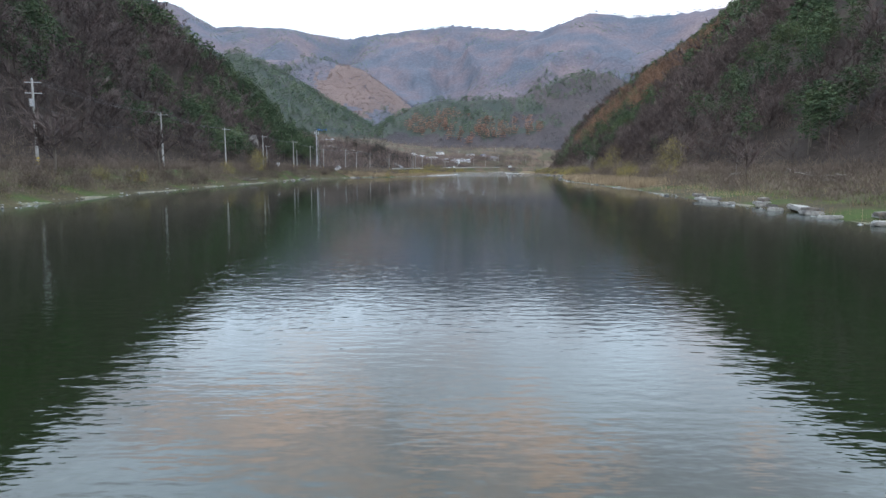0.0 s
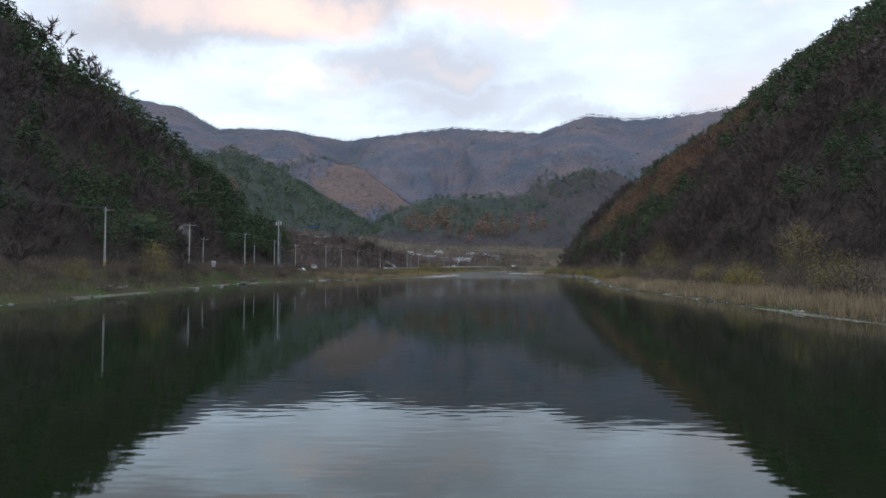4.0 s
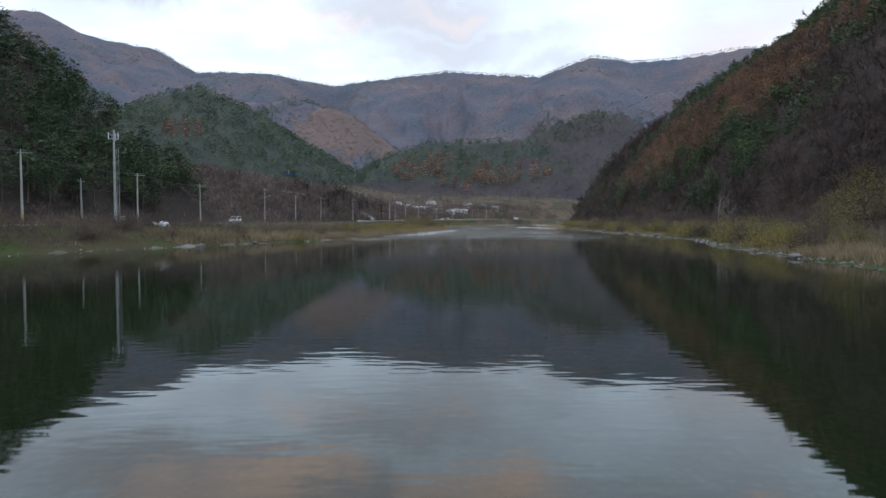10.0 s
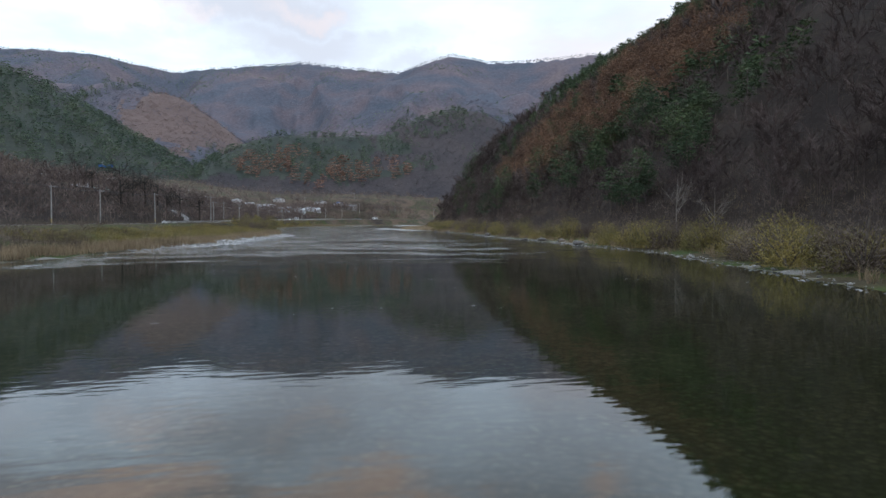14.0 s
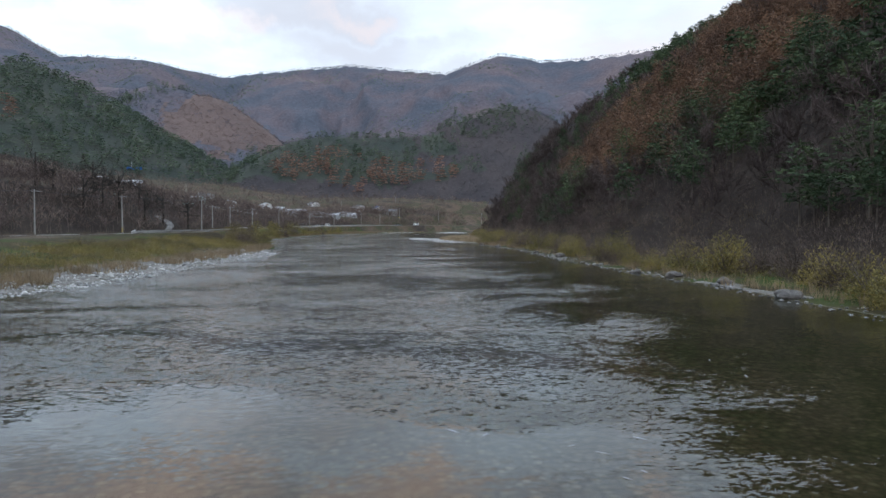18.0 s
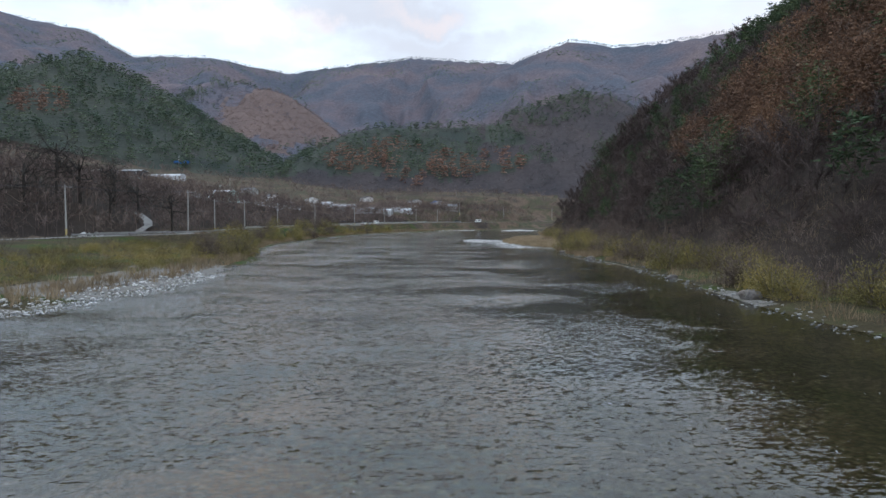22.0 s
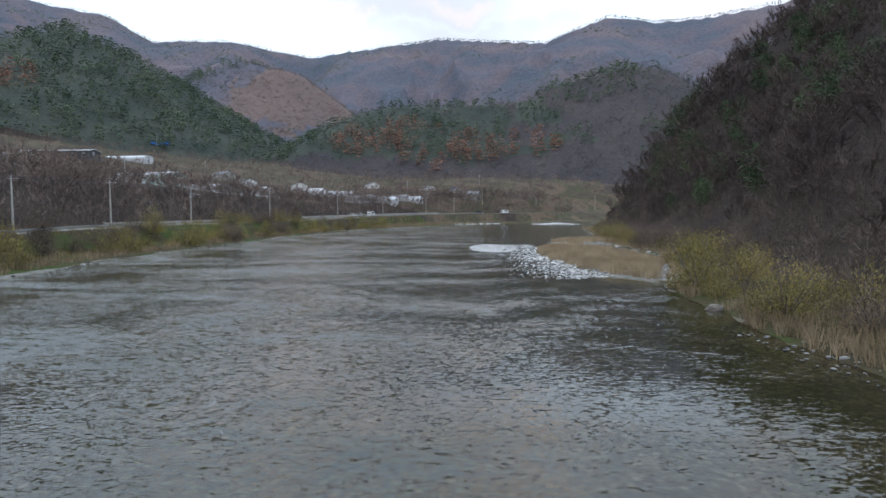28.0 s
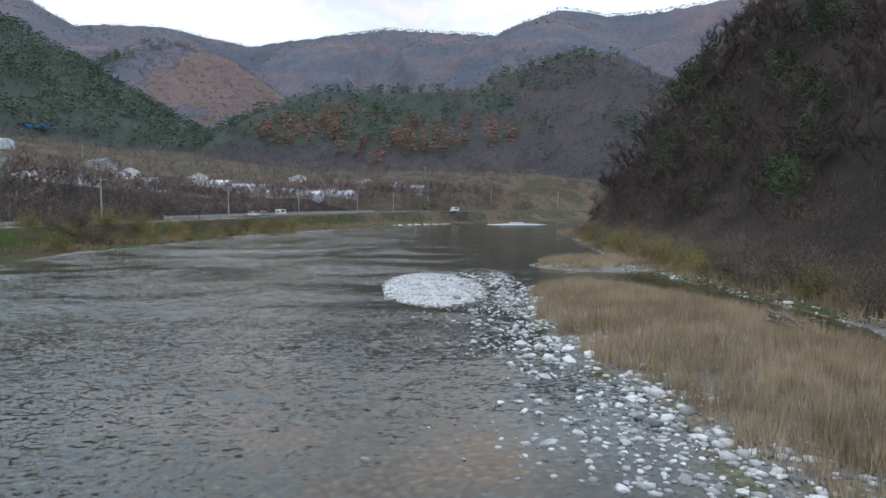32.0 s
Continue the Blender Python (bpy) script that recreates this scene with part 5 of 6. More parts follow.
# ---- signs, rails, walls ----
def make_sign():
    t = thing("roadside_sign", "small white signboard on two posts by the road", "sign")
    for dx in (-0.35, 0.35):
        part("post", rod(bmesh.new(), (dx, 0, -0.2), (dx, 0, 1.0), 0.03), "steel", t)
    b = part("board", box(bmesh.new(), (1.0, 0.05, 1.3), (0, -0.03, 1.4), bevel=0.01), "white", t)
    for i in range(4):
        part("text_bar", box(bmesh.new(), (0.7 - 0.1 * (i % 2), 0.01, 0.07), (0, -0.062, 1.85 - 0.25 * i)), "dark_metal", b, "dark line of unreadable writing")
    return t


make_sign().matrix_basis = pose(-52.0, 196, ground_z(-52.0, 196), 0, 0, 8)


def make_board():
    t = thing("notice_board", "dark framed notice board on two legs by the road", "sign")
    for dx in (-1.1, 1.1):
        part("post", box(bmesh.new(), (0.12, 0.12, 2.4), (dx, 0, 1.1), bevel=0.01), "dark_metal", t)
    part("beam", box(bmesh.new(), (2.6, 0.16, 0.35), (0, 0, 2.2), bevel=0.02), "dark_metal", t)
    part("roof", box(bmesh.new(), (2.9, 0.6, 0.08), (0, 0, 2.45), bevel=0.02), "steel", t)
    return t


make_board().matrix_basis = pose(-2.0, 613, ground_z(-2.0, 613), 0, 0, -15)


def road_frame(y, off):
    """A spot beside the road: its place and the road's heading there."""
    x = float(along(ROAD_LINE, np.array([y]))[0])
    x2 = float(along(ROAD_LINE, np.array([y + 2.0]))[0])
    d = Vector((x2 - x, 2.0)).normalized()
    return Vector((x + d.y * off, y - d.x * off, float(road_z(y)))), d


def make_guardrail(y0, y1, step, off):
    t = thing("guardrail", "grey steel guardrail on posts at the road's river edge", "guardrail")
    ys = np.arange(y0, y1, step)
    spots = [road_frame(float(y), off)[0] for y in ys]
    for p in spots:
        part("post", rod(bmesh.new(), p + Vector((0, 0, -0.4)), p + Vector((0, 0, 0.75)), 0.06, None, 8), "steel", t)
    for a, b in zip(spots, spots[1:]):
        bm = bmesh.new()
        d = b - a
        m = Matrix.Translation((a + b) / 2 + Vector((0, 0, 0.6))) @ d.to_track_quat("X", "Z").to_matrix().to_4x4()
        for dz, dy in ((0.10, 0.0), (0.0, 0.04), (-0.10, 0.0)):
            box(bm, (d.length + 0.02, 0.05, 0.12), m @ Vector((0, -0.09 - dy, dz)), d.to_track_quat("X", "Z").to_matrix().to_4x4())
        part("rail", bm, "steel", t)
    return t


make_guardrail(425, 505, 4.0, 3.3)
make_guardrail(640, 738, 4.0, 3.3)


def make_wall(y0, y1, off, h, step=4.0):
    t = thing("retaining_wall", "low grey concrete retaining wall behind the road", "wall")
    ys = np.arange(y0, y1, step)
    spots = [road_frame(float(y), off)[0] for y in ys]
    for a, b in zip(spots, spots[1:]):
        d = b - a
        rot = d.to_track_quat("X", "Z").to_matrix().to_4x4()
        part("panel", box(bmesh.new(), (d.length - 0.03, 0.3, h), (a + b) / 2 + Vector((0, 0, h / 2 - 0.2)), rot, 0.03), "concrete", t)
    part("coping", box(bmesh.new(), (0.5, 0.45, 0.15), spots[0] + Vector((0, 0, h - 0.1)), None, 0.02), "concrete", t)
    return t


make_wall(505, 560, -4.2, 1.0)
make_wall(600, 720, -4.4, 1.3)
make_wall(432, 452, -4.2, 0.9)

# side road up to the village
lane_y = np.linspace(440, 464, 30)
lane_x = np.interp(lane_y, (440, 446, 453, 459, 466), (-29, -30, -31, -33.5, -40))
lane = np.stack([lane_x, lane_y], 1)
lt = np.gradient(lane, axis=0)
lt /= np.linalg.norm(lt, axis=1)[:, None]
ls = np.stack([lt[:, 1], -lt[:, 0]], 1)
lane_co = np.concatenate([np.column_stack([lane + ls * w, land(*lane.T) + 0.18]) for w in (-1.3, -0.45, 0.45, 1.3)])
li = np.arange(len(lane_y) - 1)
nl = len(lane_y)
lane_f = np.concatenate([np.stack([li + k * nl, li + (k + 1) * nl, li + (k + 1) * nl + 1, li + k * nl + 1], 1) for k in range(3)])
lane_mesh = poly_mesh("side_road", lane_co, lane_f)
lane_mesh.materials.append(M["road"])
tagged(new("side_road", lane_mesh), "pale concrete lane climbing from the road to the village", "road", kind="structure")


# ---- vehicles ----
def make_car(body, label, van=False, l=4.5, w=1.85, h=1.55):
    t = thing("car" if not van else "van", label, "car" if not van else "van", "parked vehicles")
    bm = bmesh.new()
    box(bm, (w, l, 0.62), (0, 0, 0.62), bevel=0.10)
    bd = part("body", bm, body, t)
    bm = bmesh.new()
    r = bmesh.ops.create_cube(bm, size=1.0)
    for v in r["verts"]:
        top = v.co.z > 0
        v.co = Vector((v.co.x * w * (0.80 if top else 0.94), v.co.y * (l * (0.80 if van else 0.52) if top else l * (0.86 if van else 0.74)) - l * 0.04, 0.9 + (h - 0.9) * (1 if top else 0)))
    bmesh.ops.bevel(bm, geom=list(bm.edges), offset=0.06, segments=2, affect="EDGES")
    part("cabin", bm, body, t)
    part("windscreen", box(bmesh.new(), (w * 0.76, 0.03, (h - 0.9) * 0.8), (0, l * (0.37 if van else 0.285), 0.9 + (h - 0.9) * 0.5), Matrix.Rotation(radians(20 if van else 28), 4, "X")), "glass", t)
    part("rear_window", box(bmesh.new(), (w * 0.74, 0.03, (h - 0.9) * 0.65), (0, -l * (0.455 if van else 0.365), 0.9 + (h - 0.9) * 0.52), Matrix.Rotation(radians(-5 if van else -22), 4, "X")), "glass", t)
    for sx_ in (-1, 1):
        part("side_window", box(bmesh.new(), (0.03, l * 0.44, (h - 0.9) * 0.6), (sx_ * w * 0.445, -l * 0.04, 0.9 + (h - 0.9) * 0.52), Matrix.Rotation(radians(-9 * sx_), 4, "Y")), "glass", t)
        part("headlight", box(bmesh.new(), (0.36, 0.05, 0.16), (sx_ * w * 0.35, l * 0.5, 0.72), bevel=0.02), "white", bd)
        part("tail_light", box(bmesh.new(), (0.28, 0.05, 0.2), (sx_ * w * 0.38, -l * 0.5, 0.78), bevel=0.02), "red", bd)
        for sy_ in (-0.31, 0.31):
            wh = part("wheel", rod(bmesh.new(), (sx_ * (w / 2 - 0.2), sy_ * l, 0.33), (sx_ * (w / 2 + 0.01), sy_ * l, 0.33), 0.33, None, 16), "rubber", t)
            part("rim", rod(bmesh.new(), (sx_ * (w / 2), sy_ * l, 0.33), (sx_ * (w / 2 + 0.02), sy_ * l, 0.33), 0.2, None, 12), "steel", wh)
    part("bumper", box(bmesh.new(), (w * 0.96, 0.16, 0.22), (0, -l * 0.5, 0.45), bevel=0.05), "dark_metal", t)
    return t


def park(car, x, y, turn):
    car.matrix_basis = pose(x, y, max(ground_z(x, y), float(road_z(y)) if abs(x - float(along(ROAD_LINE, np.array([y]))[0])) < 4 else -9) + 0.08, 0, 0, turn)


park(make_car("white", "white estate car standing on the riverside road", h=1.65), -51.0, 303, 178)
park(make_car("white", "white hatchback parked by the road"), 6.3, 642, 160)
park(make_car("steel", "silver saloon parked by the road"), 8.4, 648, 162)
park(make_car("white", "white delivery van parked beside the road", True, 5.0, 1.9, 2.1), 11.6, 660, 160)
park(make_car("dark_metal", "dark grey car parked on the far road"), 64, 737, 140)
park(make_car("white", "white van on the far road", True, 5.0, 1.9, 2.1), 80, 747, 130)


# ---- village: houses, barns and plastic tunnels ----
def gable(name, wx, ly, h, rise, wall, roof, label, category, doors=1, windows=3, over=0.4):
    """A gabled building: x across, y along the ridge."""
    t = thing(name, label, category, "village buildings")
    bm = bmesh.new()
    prof = [(-wx / 2, -5), (wx / 2, -5), (wx / 2, h), (0, h + rise), (-wx / 2, h)]
    rings = [[bm.verts.new((x, y, z)) for x, z in prof] for y in (-ly / 2, ly / 2)]
    bm.faces.new(rings[0])
    bm.faces.new(rings[1][::-1])
    for i in range(5):
        j = (i + 1) % 5
        bm.faces.new((rings[0][j], rings[0][i], rings[1][i], rings[1][j]))
    bmesh.ops.recalc_face_normals(bm, faces=bm.faces)
    wl_ = part("wall", bm, wall, t)
    slope = math.atan2(rise, wx / 2)
    sl = math.hypot(rise, wx / 2) + over
    for s_ in (-1, 1):
        rot = Matrix.Rotation(s_ * slope, 4, "Y")
        c = Vector((s_ * (wx / 4 + over / 2 * math.cos(slope)), 0, h + rise / 2 - over / 2 * math.sin(slope) + 0.09))
        rf = part("roof", box(bmesh.new(), (sl, ly + 2 * over, 0.12), c, rot), roof, t)
        bm = bmesh.new()
        for k in range(int(ly / 1.2)):
            box(bm, (sl, 0.07, 0.06), c + Vector((0, -ly / 2 + 0.6 + 1.2 * k, 0.09)), rot)
        part("roof_seam", bm, roof, rf)
    part("ridge_cap", box(bmesh.new(), (0.35, ly + 2 * over, 0.10), (0, 0, h + rise + 0.14), bevel=0.03), roof, t)
    for i in range(doors):
        d = part("door", box(bmesh.new(), (1.8, 0.06, 2.1), (0.4 + i * 2.4 - wx * 0.15, -ly / 2 - 0.02, 1.0), bevel=0.01), "steel", t)
        part("handle", box(bmesh.new(), (0.06, 0.06, 0.3), (1.0 + i * 2.4 - wx * 0.15, -ly / 2 - 0.08, 1.0)), "dark_metal", d)
    for s_ in (-1, 1):
        for i in range(windows):
            y = (i + 0.5) / windows * ly - ly / 2
            w_ = part("window", box(bmesh.new(), (0.06, 1.3, 1.0), (s_ * (wx / 2 + 0.02), y, h * 0.55), bevel=0.01), "white", t)
            part("pane", box(bmesh.new(), (0.03, 1.1, 0.8), (s_ * (wx / 2 + 0.06), y, h * 0.55)), "glass", w_)
    return t


def tunnel(w, l, h, label="long plastic-film greenhouse tunnel with a pale skin"):
    t = thing("greenhouse_tunnel", label, "greenhouse", "greenhouses")
    n = 10
    bm = bmesh.new()
    prof = [(-w / 2, -4)] + [(-w / 2 * math.cos(math.pi * i / n), 0.9 + (h - 0.9) * math.sin(math.pi * i / n)) for i in range(n + 1)] + [(w / 2, -4)]
    ys = np.linspace(-l / 2, l / 2, max(2, int(l / 3)))
    rows = [[bm.verts.new((x, y, z + 0.04 * (k % 2))) for x, z in prof] for k, y in enumerate(ys)]
    for a, b in zip(rows, rows[1:]):
        for i in range(len(prof) - 1):
            bm.faces.new((a[i], a[i + 1], b[i + 1], b[i]))
    bm.faces.new(rows[0])
    bm.faces.new(rows[-1][::-1])
    part("cover", bm, "film", t)
    for k, y in enumerate(ys[::2]):
        bm = bmesh.new()
        for (x0, z0), (x1, z1) in zip(prof, prof[1:]):
            rod(bm, (x0 * 1.01, y, z0 + 0.05), (x1 * 1.01, y, z1 + 0.05), 0.04, None, 4)
        part("hoop", bm, "steel", t)
    d = part("door", box(bmesh.new(), (1.6, 0.06, 1.9), (0, -l / 2 - 0.04, 0.9), bevel=0.01), "steel", t)
    part("handle", box(bmesh.new(), (0.06, 0.08, 0.25), (0.6, -l / 2 - 0.1, 0.9)), "dark_metal", d)
    return t


def settle(ob, x, y, turn, up=0.0):
    ob.matrix_basis = pose(x, y, ground_z(x, y) + up, 0, 0, turn)
    return ob


settle(gable("barn", 9, 15, 3.2, 1.5, "mint", "film", "mint-green sheet-metal barn with a pale gabled roof", "barn", 2, 3), -66, 628, 62, 0.8)
settle(tunnel(8, 15, 3.0), -50, 632, 70)
settle(tunnel(7, 18, 2.8), -48, 640, 68)
settle(tunnel(7, 16, 2.8), -78, 620, 66)
settle(tunnel(7, 18, 2.8), -84, 640, 64)
settle(tunnel(7, 20, 2.8), -92, 655, 62)
settle(gable("shed", 7, 12, 2.6, 1.0, "mint", "film", "low green-walled shed with a white sheet roof", "shed", 1, 2), -96, 588, 66, 1.0)
settle(tunnel(8, 26, 3.2), -104, 596, 66)
long_house = gable("cattle_shed", 10, 56, 2.4, 0.9, "dark_metal", "film", "long open cattle shed with a pale sheet roof", "shed", 1, 9)
settle(long_house, -172, 722, 86, -0.8)
settle(tunnel(8, 36, 2.4, "long grey film tunnel on the upper terrace"), -150, 760, 80, -0.6)
for x, y, w, l, turn in ((-8, 714, 8, 22, 80), (-4, 724, 8, 24, 80), (10, 722, 7, 18, 78), (-16, 732, 8, 20, 82), (24, 738, 7, 16, 76), (14, 744, 8, 20, 78), (-30, 728, 7, 16, 84), (-52, 700, 7, 18, 78), (-44, 690, 6, 14, 78)):
    settle(tunnel(w, l, 3.0), x, y, turn)
for x, y, turn, wall, roof, label in ((-60, 712, 40, "white", "tile", "small white house with a dark tiled roof"), (-36, 728, 20, "white", "film", "white farmhouse with a pale metal roof"), (34, 786, 30, "white", "tile", "small house with a grey sheet roof"), (52, 800, 15, "white", "blue", "white cottage with a blue metal roof"), (62, 782, 70, "concrete", "tile", "grey block house with a dark roof"), (-80, 735, 60, "concrete", "tile", "low farmhouse with a grey tiled roof"), (-4, 800, 25, "white", "tile", "white house at the foot of the wooded hill"), (-112, 640, 60, "concrete", "rust", "weathered farm store with a red-brown roof")):
    settle(gable("house", 7.5, 10.5, 2.7, 1.5, wall, roof, label, "house", 1, 2), x, y, turn, 0.7)


def tarp_stack():
    t = thing("tarpaulin_stack", "heap of crates under bright blue tarpaulin in a field", "tarpaulin")
    for i, (dx, dy, s_) in enumerate(((0, 0, 1.0), (4.2, 0.5, 0.8), (8.0, -0.6, 1.1))):
        bm = bmesh.new()
        box(bm, (4.0 * s_, 3.2, 2.2 * s_), (dx, dy, 1.1 * s_), bevel=0.35)
        part("cover", bm, "blue", t)
    part("pole", rod(bmesh.new(), (2, 1.2, 0), (2, 1.2, 7.5), 0.10, 0.07), "white", t)
    return t


settle(tarp_stack(), -166, 836, 20)


def rock_face(w, h, d):
    t = thing("rock_outcrop", "bare grey rock outcrop on the wooded slope", "rock")
    for i in range(9):
        bm = bmesh.new()
        bmesh.ops.create_icosphere(bm, subdivisions=2, radius=1.0)
        for v in bm.verts:
            n_ = noise.noise(v.co * 1.3 + Vector((i * 7, 0, 0)))
            v.co = Vector((v.co.x * w * 0.28, v.co.y * d * 0.5, v.co.z * h * 0.30)) * (1 + 0.45 * n_)
        at = Vector((random.uniform(-0.4, 0.4) * w, random.uniform(-0.3, 0.3) * d, h * random.uniform(0.1, 0.8)))
        bmesh.ops.translate(bm, verts=bm.verts, vec=at)
        part("boulder", bm, "rock", t)
    return t


rock_face(3, 7, 3).matrix_basis = pose(-61, 201, ground_z(-61, 201) - 1, 0, 0, 80)
rock_face(7, 8, 4).matrix_basis = pose(-95, 120, ground_z(-95, 120) - 1, 0, 0, 80)
rock_face(14, 10, 6).matrix_basis = pose(-112, 282, ground_z(-112, 282) + 2, 0, 0, 40)


# ---- single trees and bushes ----
def crooked_crown(h, limbs=10):
    """Bent limbs that fork twice, with short twigs at their ends."""
    bits, tips, ways = [], [], []

    def grow(p, d, r, steps, depth):
        for k in range(steps):
            d = unit(d + rng.normal(size=3) * 0.42 + np.array((0, 0, 0.06)))
            q = p + d * h * (0.085 if depth == 0 else 0.06)
            bits.append(prism(p, q, r, r * 0.78, 4))
            p, r = q, r * 0.78
            if depth < 2 and k > 0:
                grow(p, unit(d + rng.normal(size=3) * 0.9), r * 0.7, 3, depth + 1)
            if depth > 0:
                tips.append(p)
                ways.append(d)

    for i in range(limbs):
        a = rng.uniform(0, 2 * np.pi)
        grow(np.array((0, 0, h * rng.uniform(0.3, 0.62))), np.array((math.cos(a), math.sin(a), rng.uniform(0.2, 0.9))), h * 0.013, 5, 0)
    tips, ways = np.repeat(np.array(tips), 2, 0), np.repeat(np.array(ways), 2, 0)
    bits.append(blades(tips, ways + rng.normal(size=ways.shape) * 0.7, h * rng.uniform(0.04, 0.09, len(tips)), h * 0.004))
    return joined(bits)


def make_tree(h, kind, label, category="tree", group="", twigs=420):
    t = thing("tree", label, category, group)
    if kind == "oak":
        tri_part("trunk", trunk(h, 0.028, 0.7, 7), "oak", t)
        tri_part("crown", crooked_crown(h), "oak", t, "crooked black leafless branches")
    elif kind == "bare":
        tri_part("trunk", trunk(h, 0.02, 0.7, 7), "bark", t)
        tri_part("crown", bare_crown(h, twigs, 16, 0.42, 0.014, 0.2), "bare", t, "fine haze of leafless grey twigs")
    elif kind == "pine":
        tri_part("trunk", trunk(h, 0.016, 0.95, 7), "bark", t)
        tri_part("branchwork", bare_crown(h, 30, 14, 0.3, 0.006, 0.3, 0.010), "bark", t)
        tri_part("crown", needle_crown(h, 9, 150, 0.05, 0.26, 0.27, 0.22, 0.35, 0.30), "pine", t, "layered dark green needles")
    elif kind == "snag":
        tri_part("trunk", trunk(h, 0.008, 0.95, 7), "snag", t)
        tri_part("crown", bare_crown(h, 60, 9, 0.3, 0.006, 0.35, 0.008), "snag", t, "bleached bare branches")
    else:
        tri_part("trunk", trunk(h, 0.016, 0.7, 6), "bark", t)
        tri_part("branchwork", bare_crown(h, 90, 10, 0.36, 0.008, 0.2), "bark", t)
        tri_part("crown", needle_crown(h, 10, 230, 0.026, 0.15, 0.36, 0.9, ratio=0.6), "willow", t, "thin yellow autumn leaves")
    return t


for x, y, h, kind, label in (
    (-45, 72, 9.5, "bare", "broad grey leafless tree on the grassy bank"), (-46.5, 102, 9.0, "bare", "leafless riverside tree with a rounded grey crown"), (-46, 165, 5.0, "bare", "small beige leafless tree on the bank"),
    (-45.5, 153, 6.0, "willow", "round olive-yellow willow on the bank"), (-47, 58, 7.5, "bare", "bare bushy tree above the bank"), (-46, 122, 6.0, "bare", "low spreading leafless tree by the road"),
    (57, 150, 12.0, "bare", "large round-crowned leafless tree at the slope's foot"), (52, 143, 8.0, "willow", "yellow-leaved tree before bare woodland"), (62, 226, 9.0, "willow", "bright yellow tree at the foot of the wooded slope"),
    (57, 226, 6.0, "willow", "small yellow-leaved tree beside a taller one"), (46, 176, 4.5, "willow", "small yellow bush-like tree above the reeds"), (50, 106, 6.0, "snag", "bleached dead tree with bare white branches"),
    (65, 277, 10.5, "snag", "pale bare-branched tree among dark pines"), (60, 262, 8.0, "snag", "thin pale leafless tree above the shore"), (-9.5, 532, 4.5, "willow", "rounded yellow-brown tree by the road"),
    (-11.8, 503.4, 6.5, "willow", "ochre willow tree on the bank"), (44, 90, 7.0, "bare", "leafless shrub-like tree on the meadow's edge"), (58, 120, 9.0, "bare", "leafless tree with drooping grey twigs"),
):
    make_tree(h, kind, label).matrix_basis = pose(x, y, ground_z(x, y) - 0.05, 0, 0, random.uniform(0, 360))
pine_types = [make_tree(h, "pine", "tall layered pine standing out of the bare slope wood", "tree", "single pines on the slope") for h in (13, 11, 14.5)]
SLOPE_PINES = [(87, 367), (90, 362), (90, 330), (92, 326), (95, 313), (88, 386), (85, 308), (74, 303), (89, 355), (82, 402), (78, 398), (118, 571), (145, 555), (116, 586), (117, 592), (131, 603), (112, 582), (90, 362), (80, 347), (83, 352), (97, 338), (101, 345), (77, 410), (124, 598)]
for i, (x, y) in enumerate(SLOPE_PINES):
    m = pose(x, y, ground_z(x, y) - 0.2, 0, 0, random.uniform(0, 360))
    if i < 3:
        pine_types[i].matrix_basis = m
    else:
        copy_thing(pine_types[i % 3], m).scale = (random.uniform(0.75, 1.1),) * 3
oak_types = [make_tree(h, "oak", "gnarled black leafless oak beside the village lane", "tree", "oaks by the lane", 160) for h in (12.5, 14.5, 10)]
OAKS = [(-26.3, 456.5), (-50.2, 438.7), (-62, 448), (-48, 447), (-44.5, 450), (-36.5, 447), (-33, 453), (-56, 462), (-66, 470), (-43, 463), (-70, 455), (-52, 476)]
for i, (x, y) in enumerate(OAKS):
    m = pose(x, y, ground_z(x, y) - 0.1, 0, 0, random.uniform(0, 360))
    if i < 3:
        oak_types[i].matrix_basis = m
    else:
        copy_thing(oak_types[i % 3], m)


def make_shrub(h, material, label, group):
    t = thing("shrub", label, "shrub", group)
    bm = bmesh.new()
    for i in range(7):
        a = random.uniform(0, 6.28)
        rod(bm, (0, 0, -0.1), (math.cos(a) * h * 0.45, math.sin(a) * h * 0.45, h * random.uniform(0.5, 0.8)), 0.03 * h / 2, 0.008, 4)
    part("stem_clump", bm, "bark", t)
    tri_part("foliage", dome(h, 2300, 0.52, 0.017, 0.3, 0.06), material, t)
    return t


shrub_kinds = [("willow", "yellow-green willow shrub at the water's edge"), ("willow", "ochre willow shrub beside the river"), ("scrub", "grey-brown leafless shrub on the bank")]
shrubs = [[make_shrub(h, m, lab, "bank shrubs") for h in (3.0, 3.8)] for m, lab in shrub_kinds]
spots = []
for y in np.arange(203, 600, 3.3):
    spots.append((float(along(RS, np.array([y]))[0]) + random.uniform(2.2, 8.5), y + random.uniform(-1.5, 1.5), random.choice((0, 0, 1, 2, 2))))
for y in np.arange(405, 640, 2.9):
    spots.append((float(along(LS, np.array([y]))[0]) - random.uniform(3.0, 13), y + random.uniform(-1.5, 1.5), random.choice((0, 1, 1, 2, 2))))
for y in np.arange(-20, 285, 9):
    spots.append((float(along(LS, np.array([y]))[0]) - random.uniform(2, 7), y + random.uniform(-4, 4), random.choice((1, 2, 2, 2))))
for y in np.arange(110, 200, 7):
    spots.append((float(along(RS, np.array([y]))[0]) + random.uniform(8, 14), y + random.uniform(-3, 3), random.choice((0, 1, 2, 2))))
for y in np.arange(212, 300, 2.0):
    spots.append((float(along(RS, np.array([y]))[0]) + random.uniform(2.6, 7.5), y + random.uniform(-1, 1), random.choice((0, 0, 1, 2))))
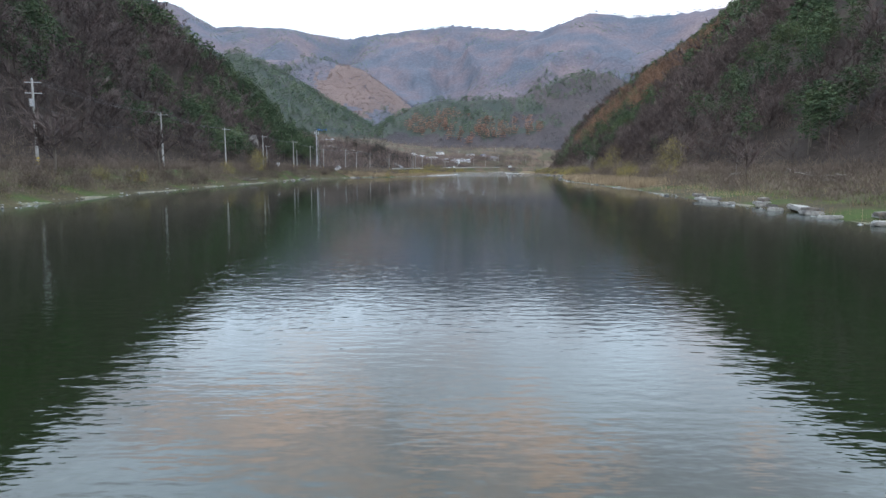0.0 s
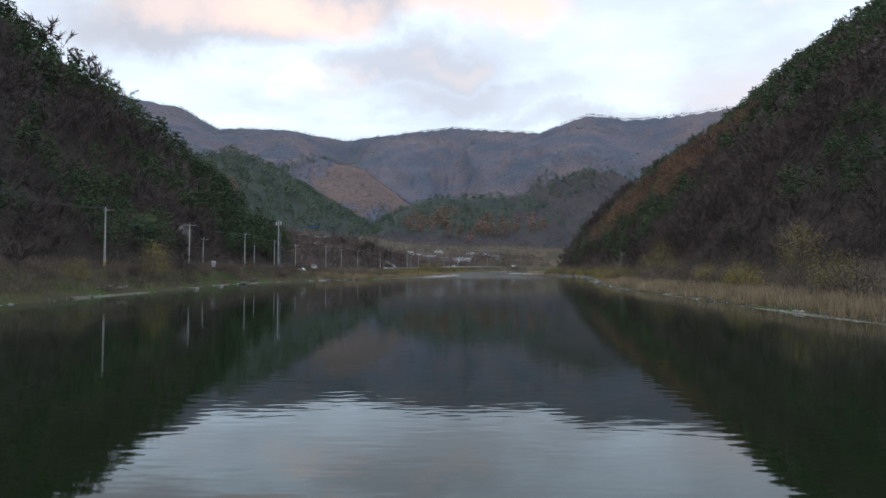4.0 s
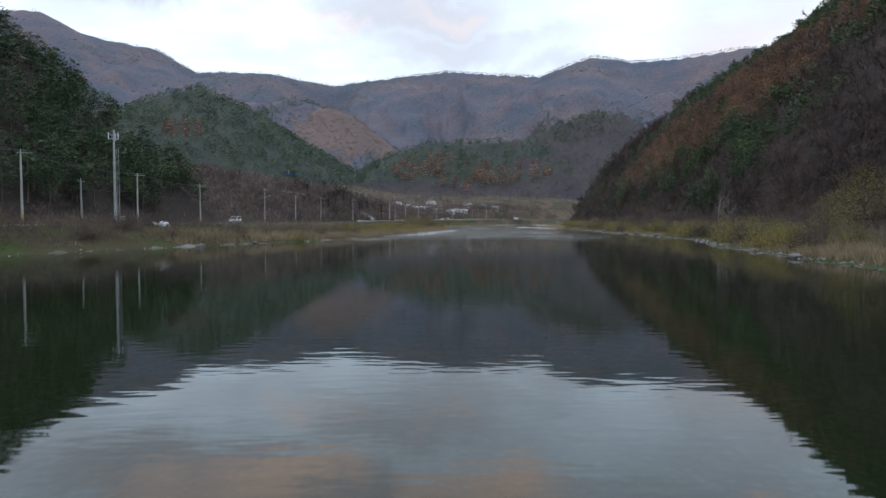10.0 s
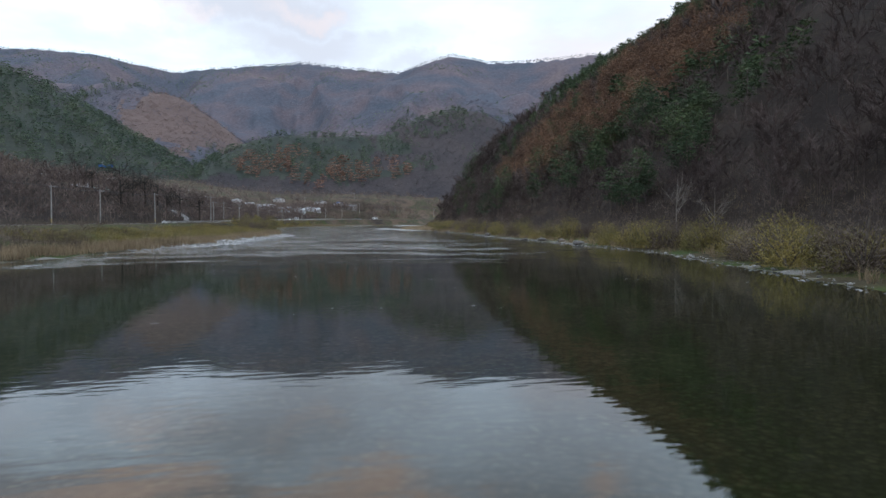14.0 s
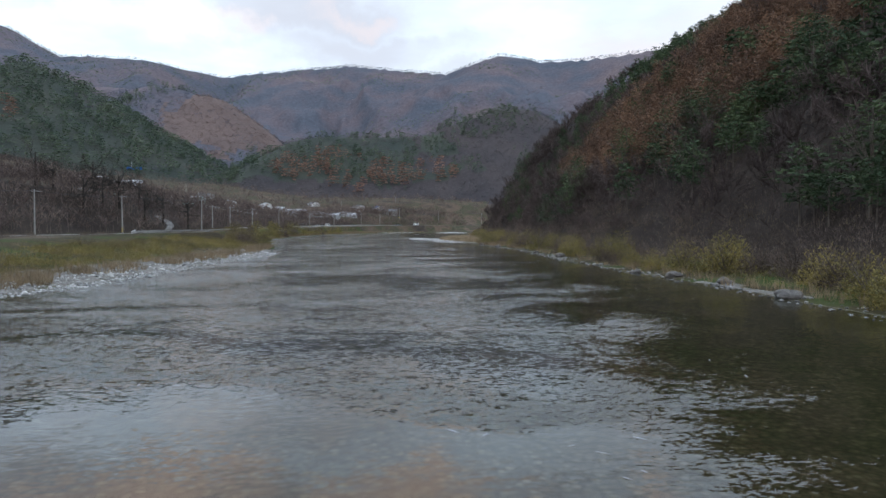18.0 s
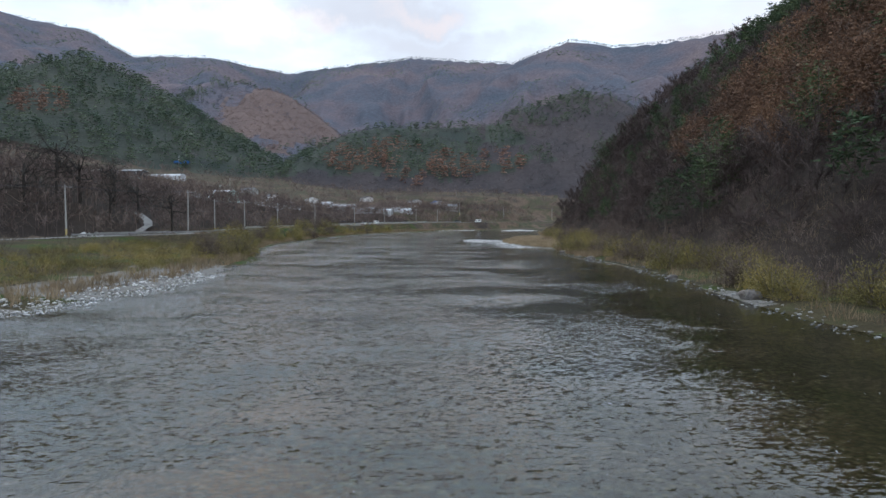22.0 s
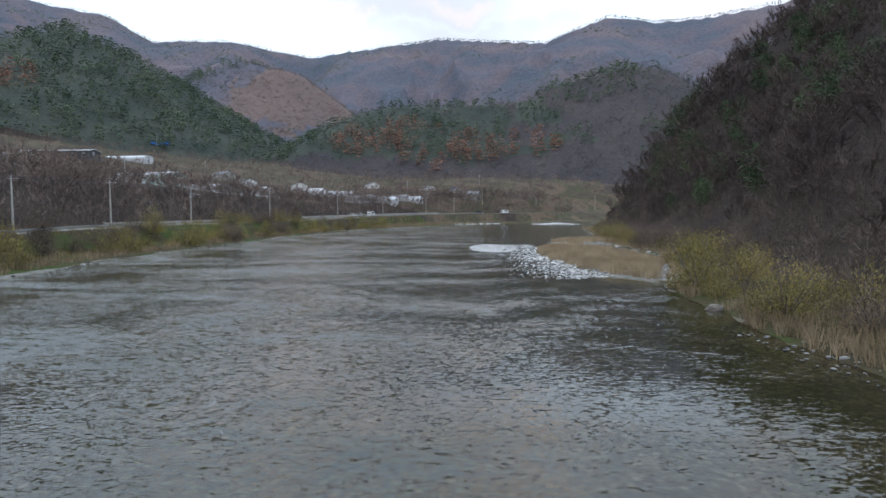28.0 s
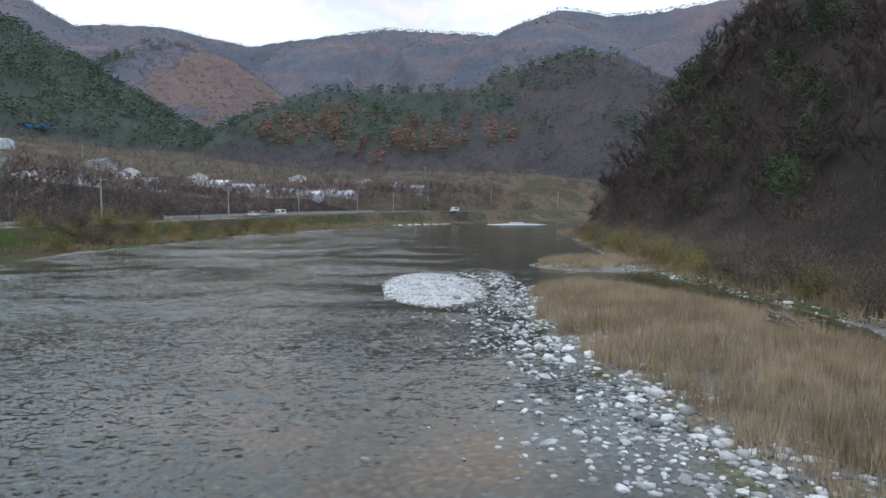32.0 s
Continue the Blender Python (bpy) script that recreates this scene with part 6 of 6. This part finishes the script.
spots += [(41, 139, 0), (43, 143, 0)]
used = set()
for x, y, k in spots:
    z = ground_z(x, y)
    if z < 0.2 or z > 6:
        continue
    pick = random.randrange(2)
    m = pose(x, y, z - 0.05, 0, 0, random.uniform(0, 360))
    if (k, pick) not in used:
        shrubs[k][pick].matrix_basis = m
        used.add((k, pick))
    else:
        c = copy_thing(shrubs[k][pick], m)
        c.scale = (random.uniform(0.65, 1.15) * (1.4 if x < 30 and y > 400 else 1.3 if x > 30 else 0.9),) * 3

# ---- the nearest stones, one by one ----
bar = thing("gravel_bar", "bar of pale rounded stones at the island's edge", "gravel")
bar["kind"] = "structure"
nx_, ny_ = 59.0 - np.abs(rng.normal(size=300)) * 2.4, rng.uniform(456, 478, 300)
nz_ = land(nx_, ny_)
for x, y, z in zip(nx_, ny_, nz_):
    st = new("stone", random.choice(pebbles))
    st.parent = bar
    s_ = min(max(random.lognormvariate(-1.3, 0.42), 0.14), 0.8)
    st.matrix_basis = Matrix.LocRotScale((float(x), float(y), max(float(z), 0.02 - s_ * 0.2) + s_ * 0.06), Euler((random.uniform(-0.3, 0.3), random.uniform(-0.3, 0.3), random.uniform(0, 6.28))), (s_, s_, s_ * random.uniform(0.7, 1.1)))


# ---- debris, ledges and heaps on the banks ----
def slab_mesh(r, w, d, h):
    bm = box(bmesh.new(), (w, d, h), (0, 0, 0), None, 0.12 * min(w, d, h * 2))
    for v in bm.verts:
        n_ = noise.noise_vector(v.co * 0.9 + Vector((r * 13.1, r * 3.7, 0)))
        v.co += n_ * 0.16 * min(w, d)
    return bm


for i in range(16):
    y = 22 + i * 2.7 + random.uniform(-0.8, 0.8)
    x = float(along(RS, np.array([y]))[0]) + random.uniform(-0.4, 2.2)
    t = thing("rock_ledge", "flat pale bedrock slab at the water's edge", "rock", "ledges on the right bank")
    part("slab", slab_mesh(i, random.uniform(0.7, 1.9), random.uniform(0.6, 1.4), random.uniform(0.2, 0.4)), "ledge", t)
    if i % 2:
        bm = slab_mesh(i + 40, random.uniform(0.6, 1.4), random.uniform(0.5, 1.1), 0.25)
        bmesh.ops.translate(bm, verts=bm.verts, vec=(random.uniform(-0.8, 0.8), random.uniform(-0.6, 0.6), 0.25))
        part("broken_slab", bm, "rock", t)
    t.matrix_basis = pose(x, y, max(ground_z(x, y), 0.0) + 0.08, random.uniform(-5, 5), random.uniform(-5, 5), random.uniform(0, 180))


def log_mesh(l, r, seed):
    bm = bmesh.new()
    n_ = 6
    pts = [Vector((l * (k / n_ - 0.5), 0.12 * l * noise.noise(Vector((k * 0.7, seed, 0))), 0.08 * l * noise.noise(Vector((k * 0.7, 0, seed))))) for k in range(n_ + 1)]
    rings = [[bm.verts.new(p + Vector((0, math.cos(a * 0.9) * r, math.sin(a * 0.9) * r)) * (1 - 0.06 * k)) for a in range(7)] for k, p in enumerate(pts)]
    for a, b in zip(rings, rings[1:]):
        for i in range(7):
            bm.faces.new((a[i], a[(i + 1) % 7], b[(i + 1) % 7], b[i]))
    bm.faces.new(rings[0][::-1])
    bm.faces.new(rings[-1])
    return bm


for k, (x, y) in enumerate(((44, 74), (47, 80), (42, 66), (50, 88), (45, 96), (-43, 52), (-44, 88), (-42, 133), (-43, 196), (70, 476), (72, 398), (67, 345))):
    t = thing("driftwood_pile", "tangle of grey driftwood and broken branches on the bank", "driftwood", "driftwood piles")
    for j in range(6):
        bm = log_mesh(random.uniform(1.2, 3.6), random.uniform(0.05, 0.16), k * 7.3 + j)
        bmesh.ops.transform(bm, matrix=pose(random.uniform(-1, 1), random.uniform(-1, 1), 0.15 + 0.12 * j, 0, random.uniform(-18, 18), random.uniform(0, 180)), verts=bm.verts)
        part("log", bm, "snag" if j % 2 else "bark", t)
    tri_part("twig_tangle", dome(1.1, 120, 0.9, 0.03, 0.3, 0.8), "bark", t, "mesh of dead grey twigs")
    t.matrix_basis = pose(x, y, ground_z(x, y) + 0.02, 0, 0, random.uniform(0, 360))

for x, y, n in ((-40.5, 236, 9), (-33, 431, 6)):
    t = thing("rubble_heap", "heap of broken white concrete on the grassy bank", "rubble")
    for j in range(n):
        bm = slab_mesh(j + 90, random.uniform(0.6, 1.5), random.uniform(0.5, 1.2), random.uniform(0.2, 0.45))
        bmesh.ops.transform(bm, matrix=pose(random.uniform(-1.8, 1.8), random.uniform(-1.2, 1.2), 0.2 + 0.1 * (j % 3), random.uniform(-30, 30), random.uniform(-30, 30), random.uniform(0, 180)), verts=bm.verts)
        part("fragment", bm, "white", t)
    t.matrix_basis = pose(x, y, ground_z(x, y), 0, 0, 20)

for x, y, s_ in ((-31, 226, 0.9), (-27, 238, 0.7), (38, 201, 1.0), (41, 215, 0.8), (56.5, 292, 1.5), (58, 311, 1.2), (57, 318, 0.9), (60, 352, 1.3), (61.5, 371, 1.0), (58.5, 303, 1.1), (-41, 170, 0.8), (-42, 186, 1.0), (-39.5, 155, 0.7), (62, 405, 1.2), (63, 428, 0.9)):
    t = thing("boulder", "angular grey boulder lying at the waterline", "boulder", "shoreline boulders")
    bm = bmesh.new()
    bmesh.ops.create_icosphere(bm, subdivisions=3, radius=s_ * 0.6)
    for v in bm.verts:
        k_ = 1 + 0.5 * noise.noise(v.co * (1.6 / s_) + Vector((x, y, 0)))
        v.co = Vector((v.co.x * k_ * 1.2, v.co.y * k_, v.co.z * k_ * 0.65))
    part("stone_body", bm, "rock", t)
    t.matrix_basis = pose(x, y, max(ground_z(x, y), -0.05) + s_ * 0.12, 0, 0, random.uniform(0, 360))
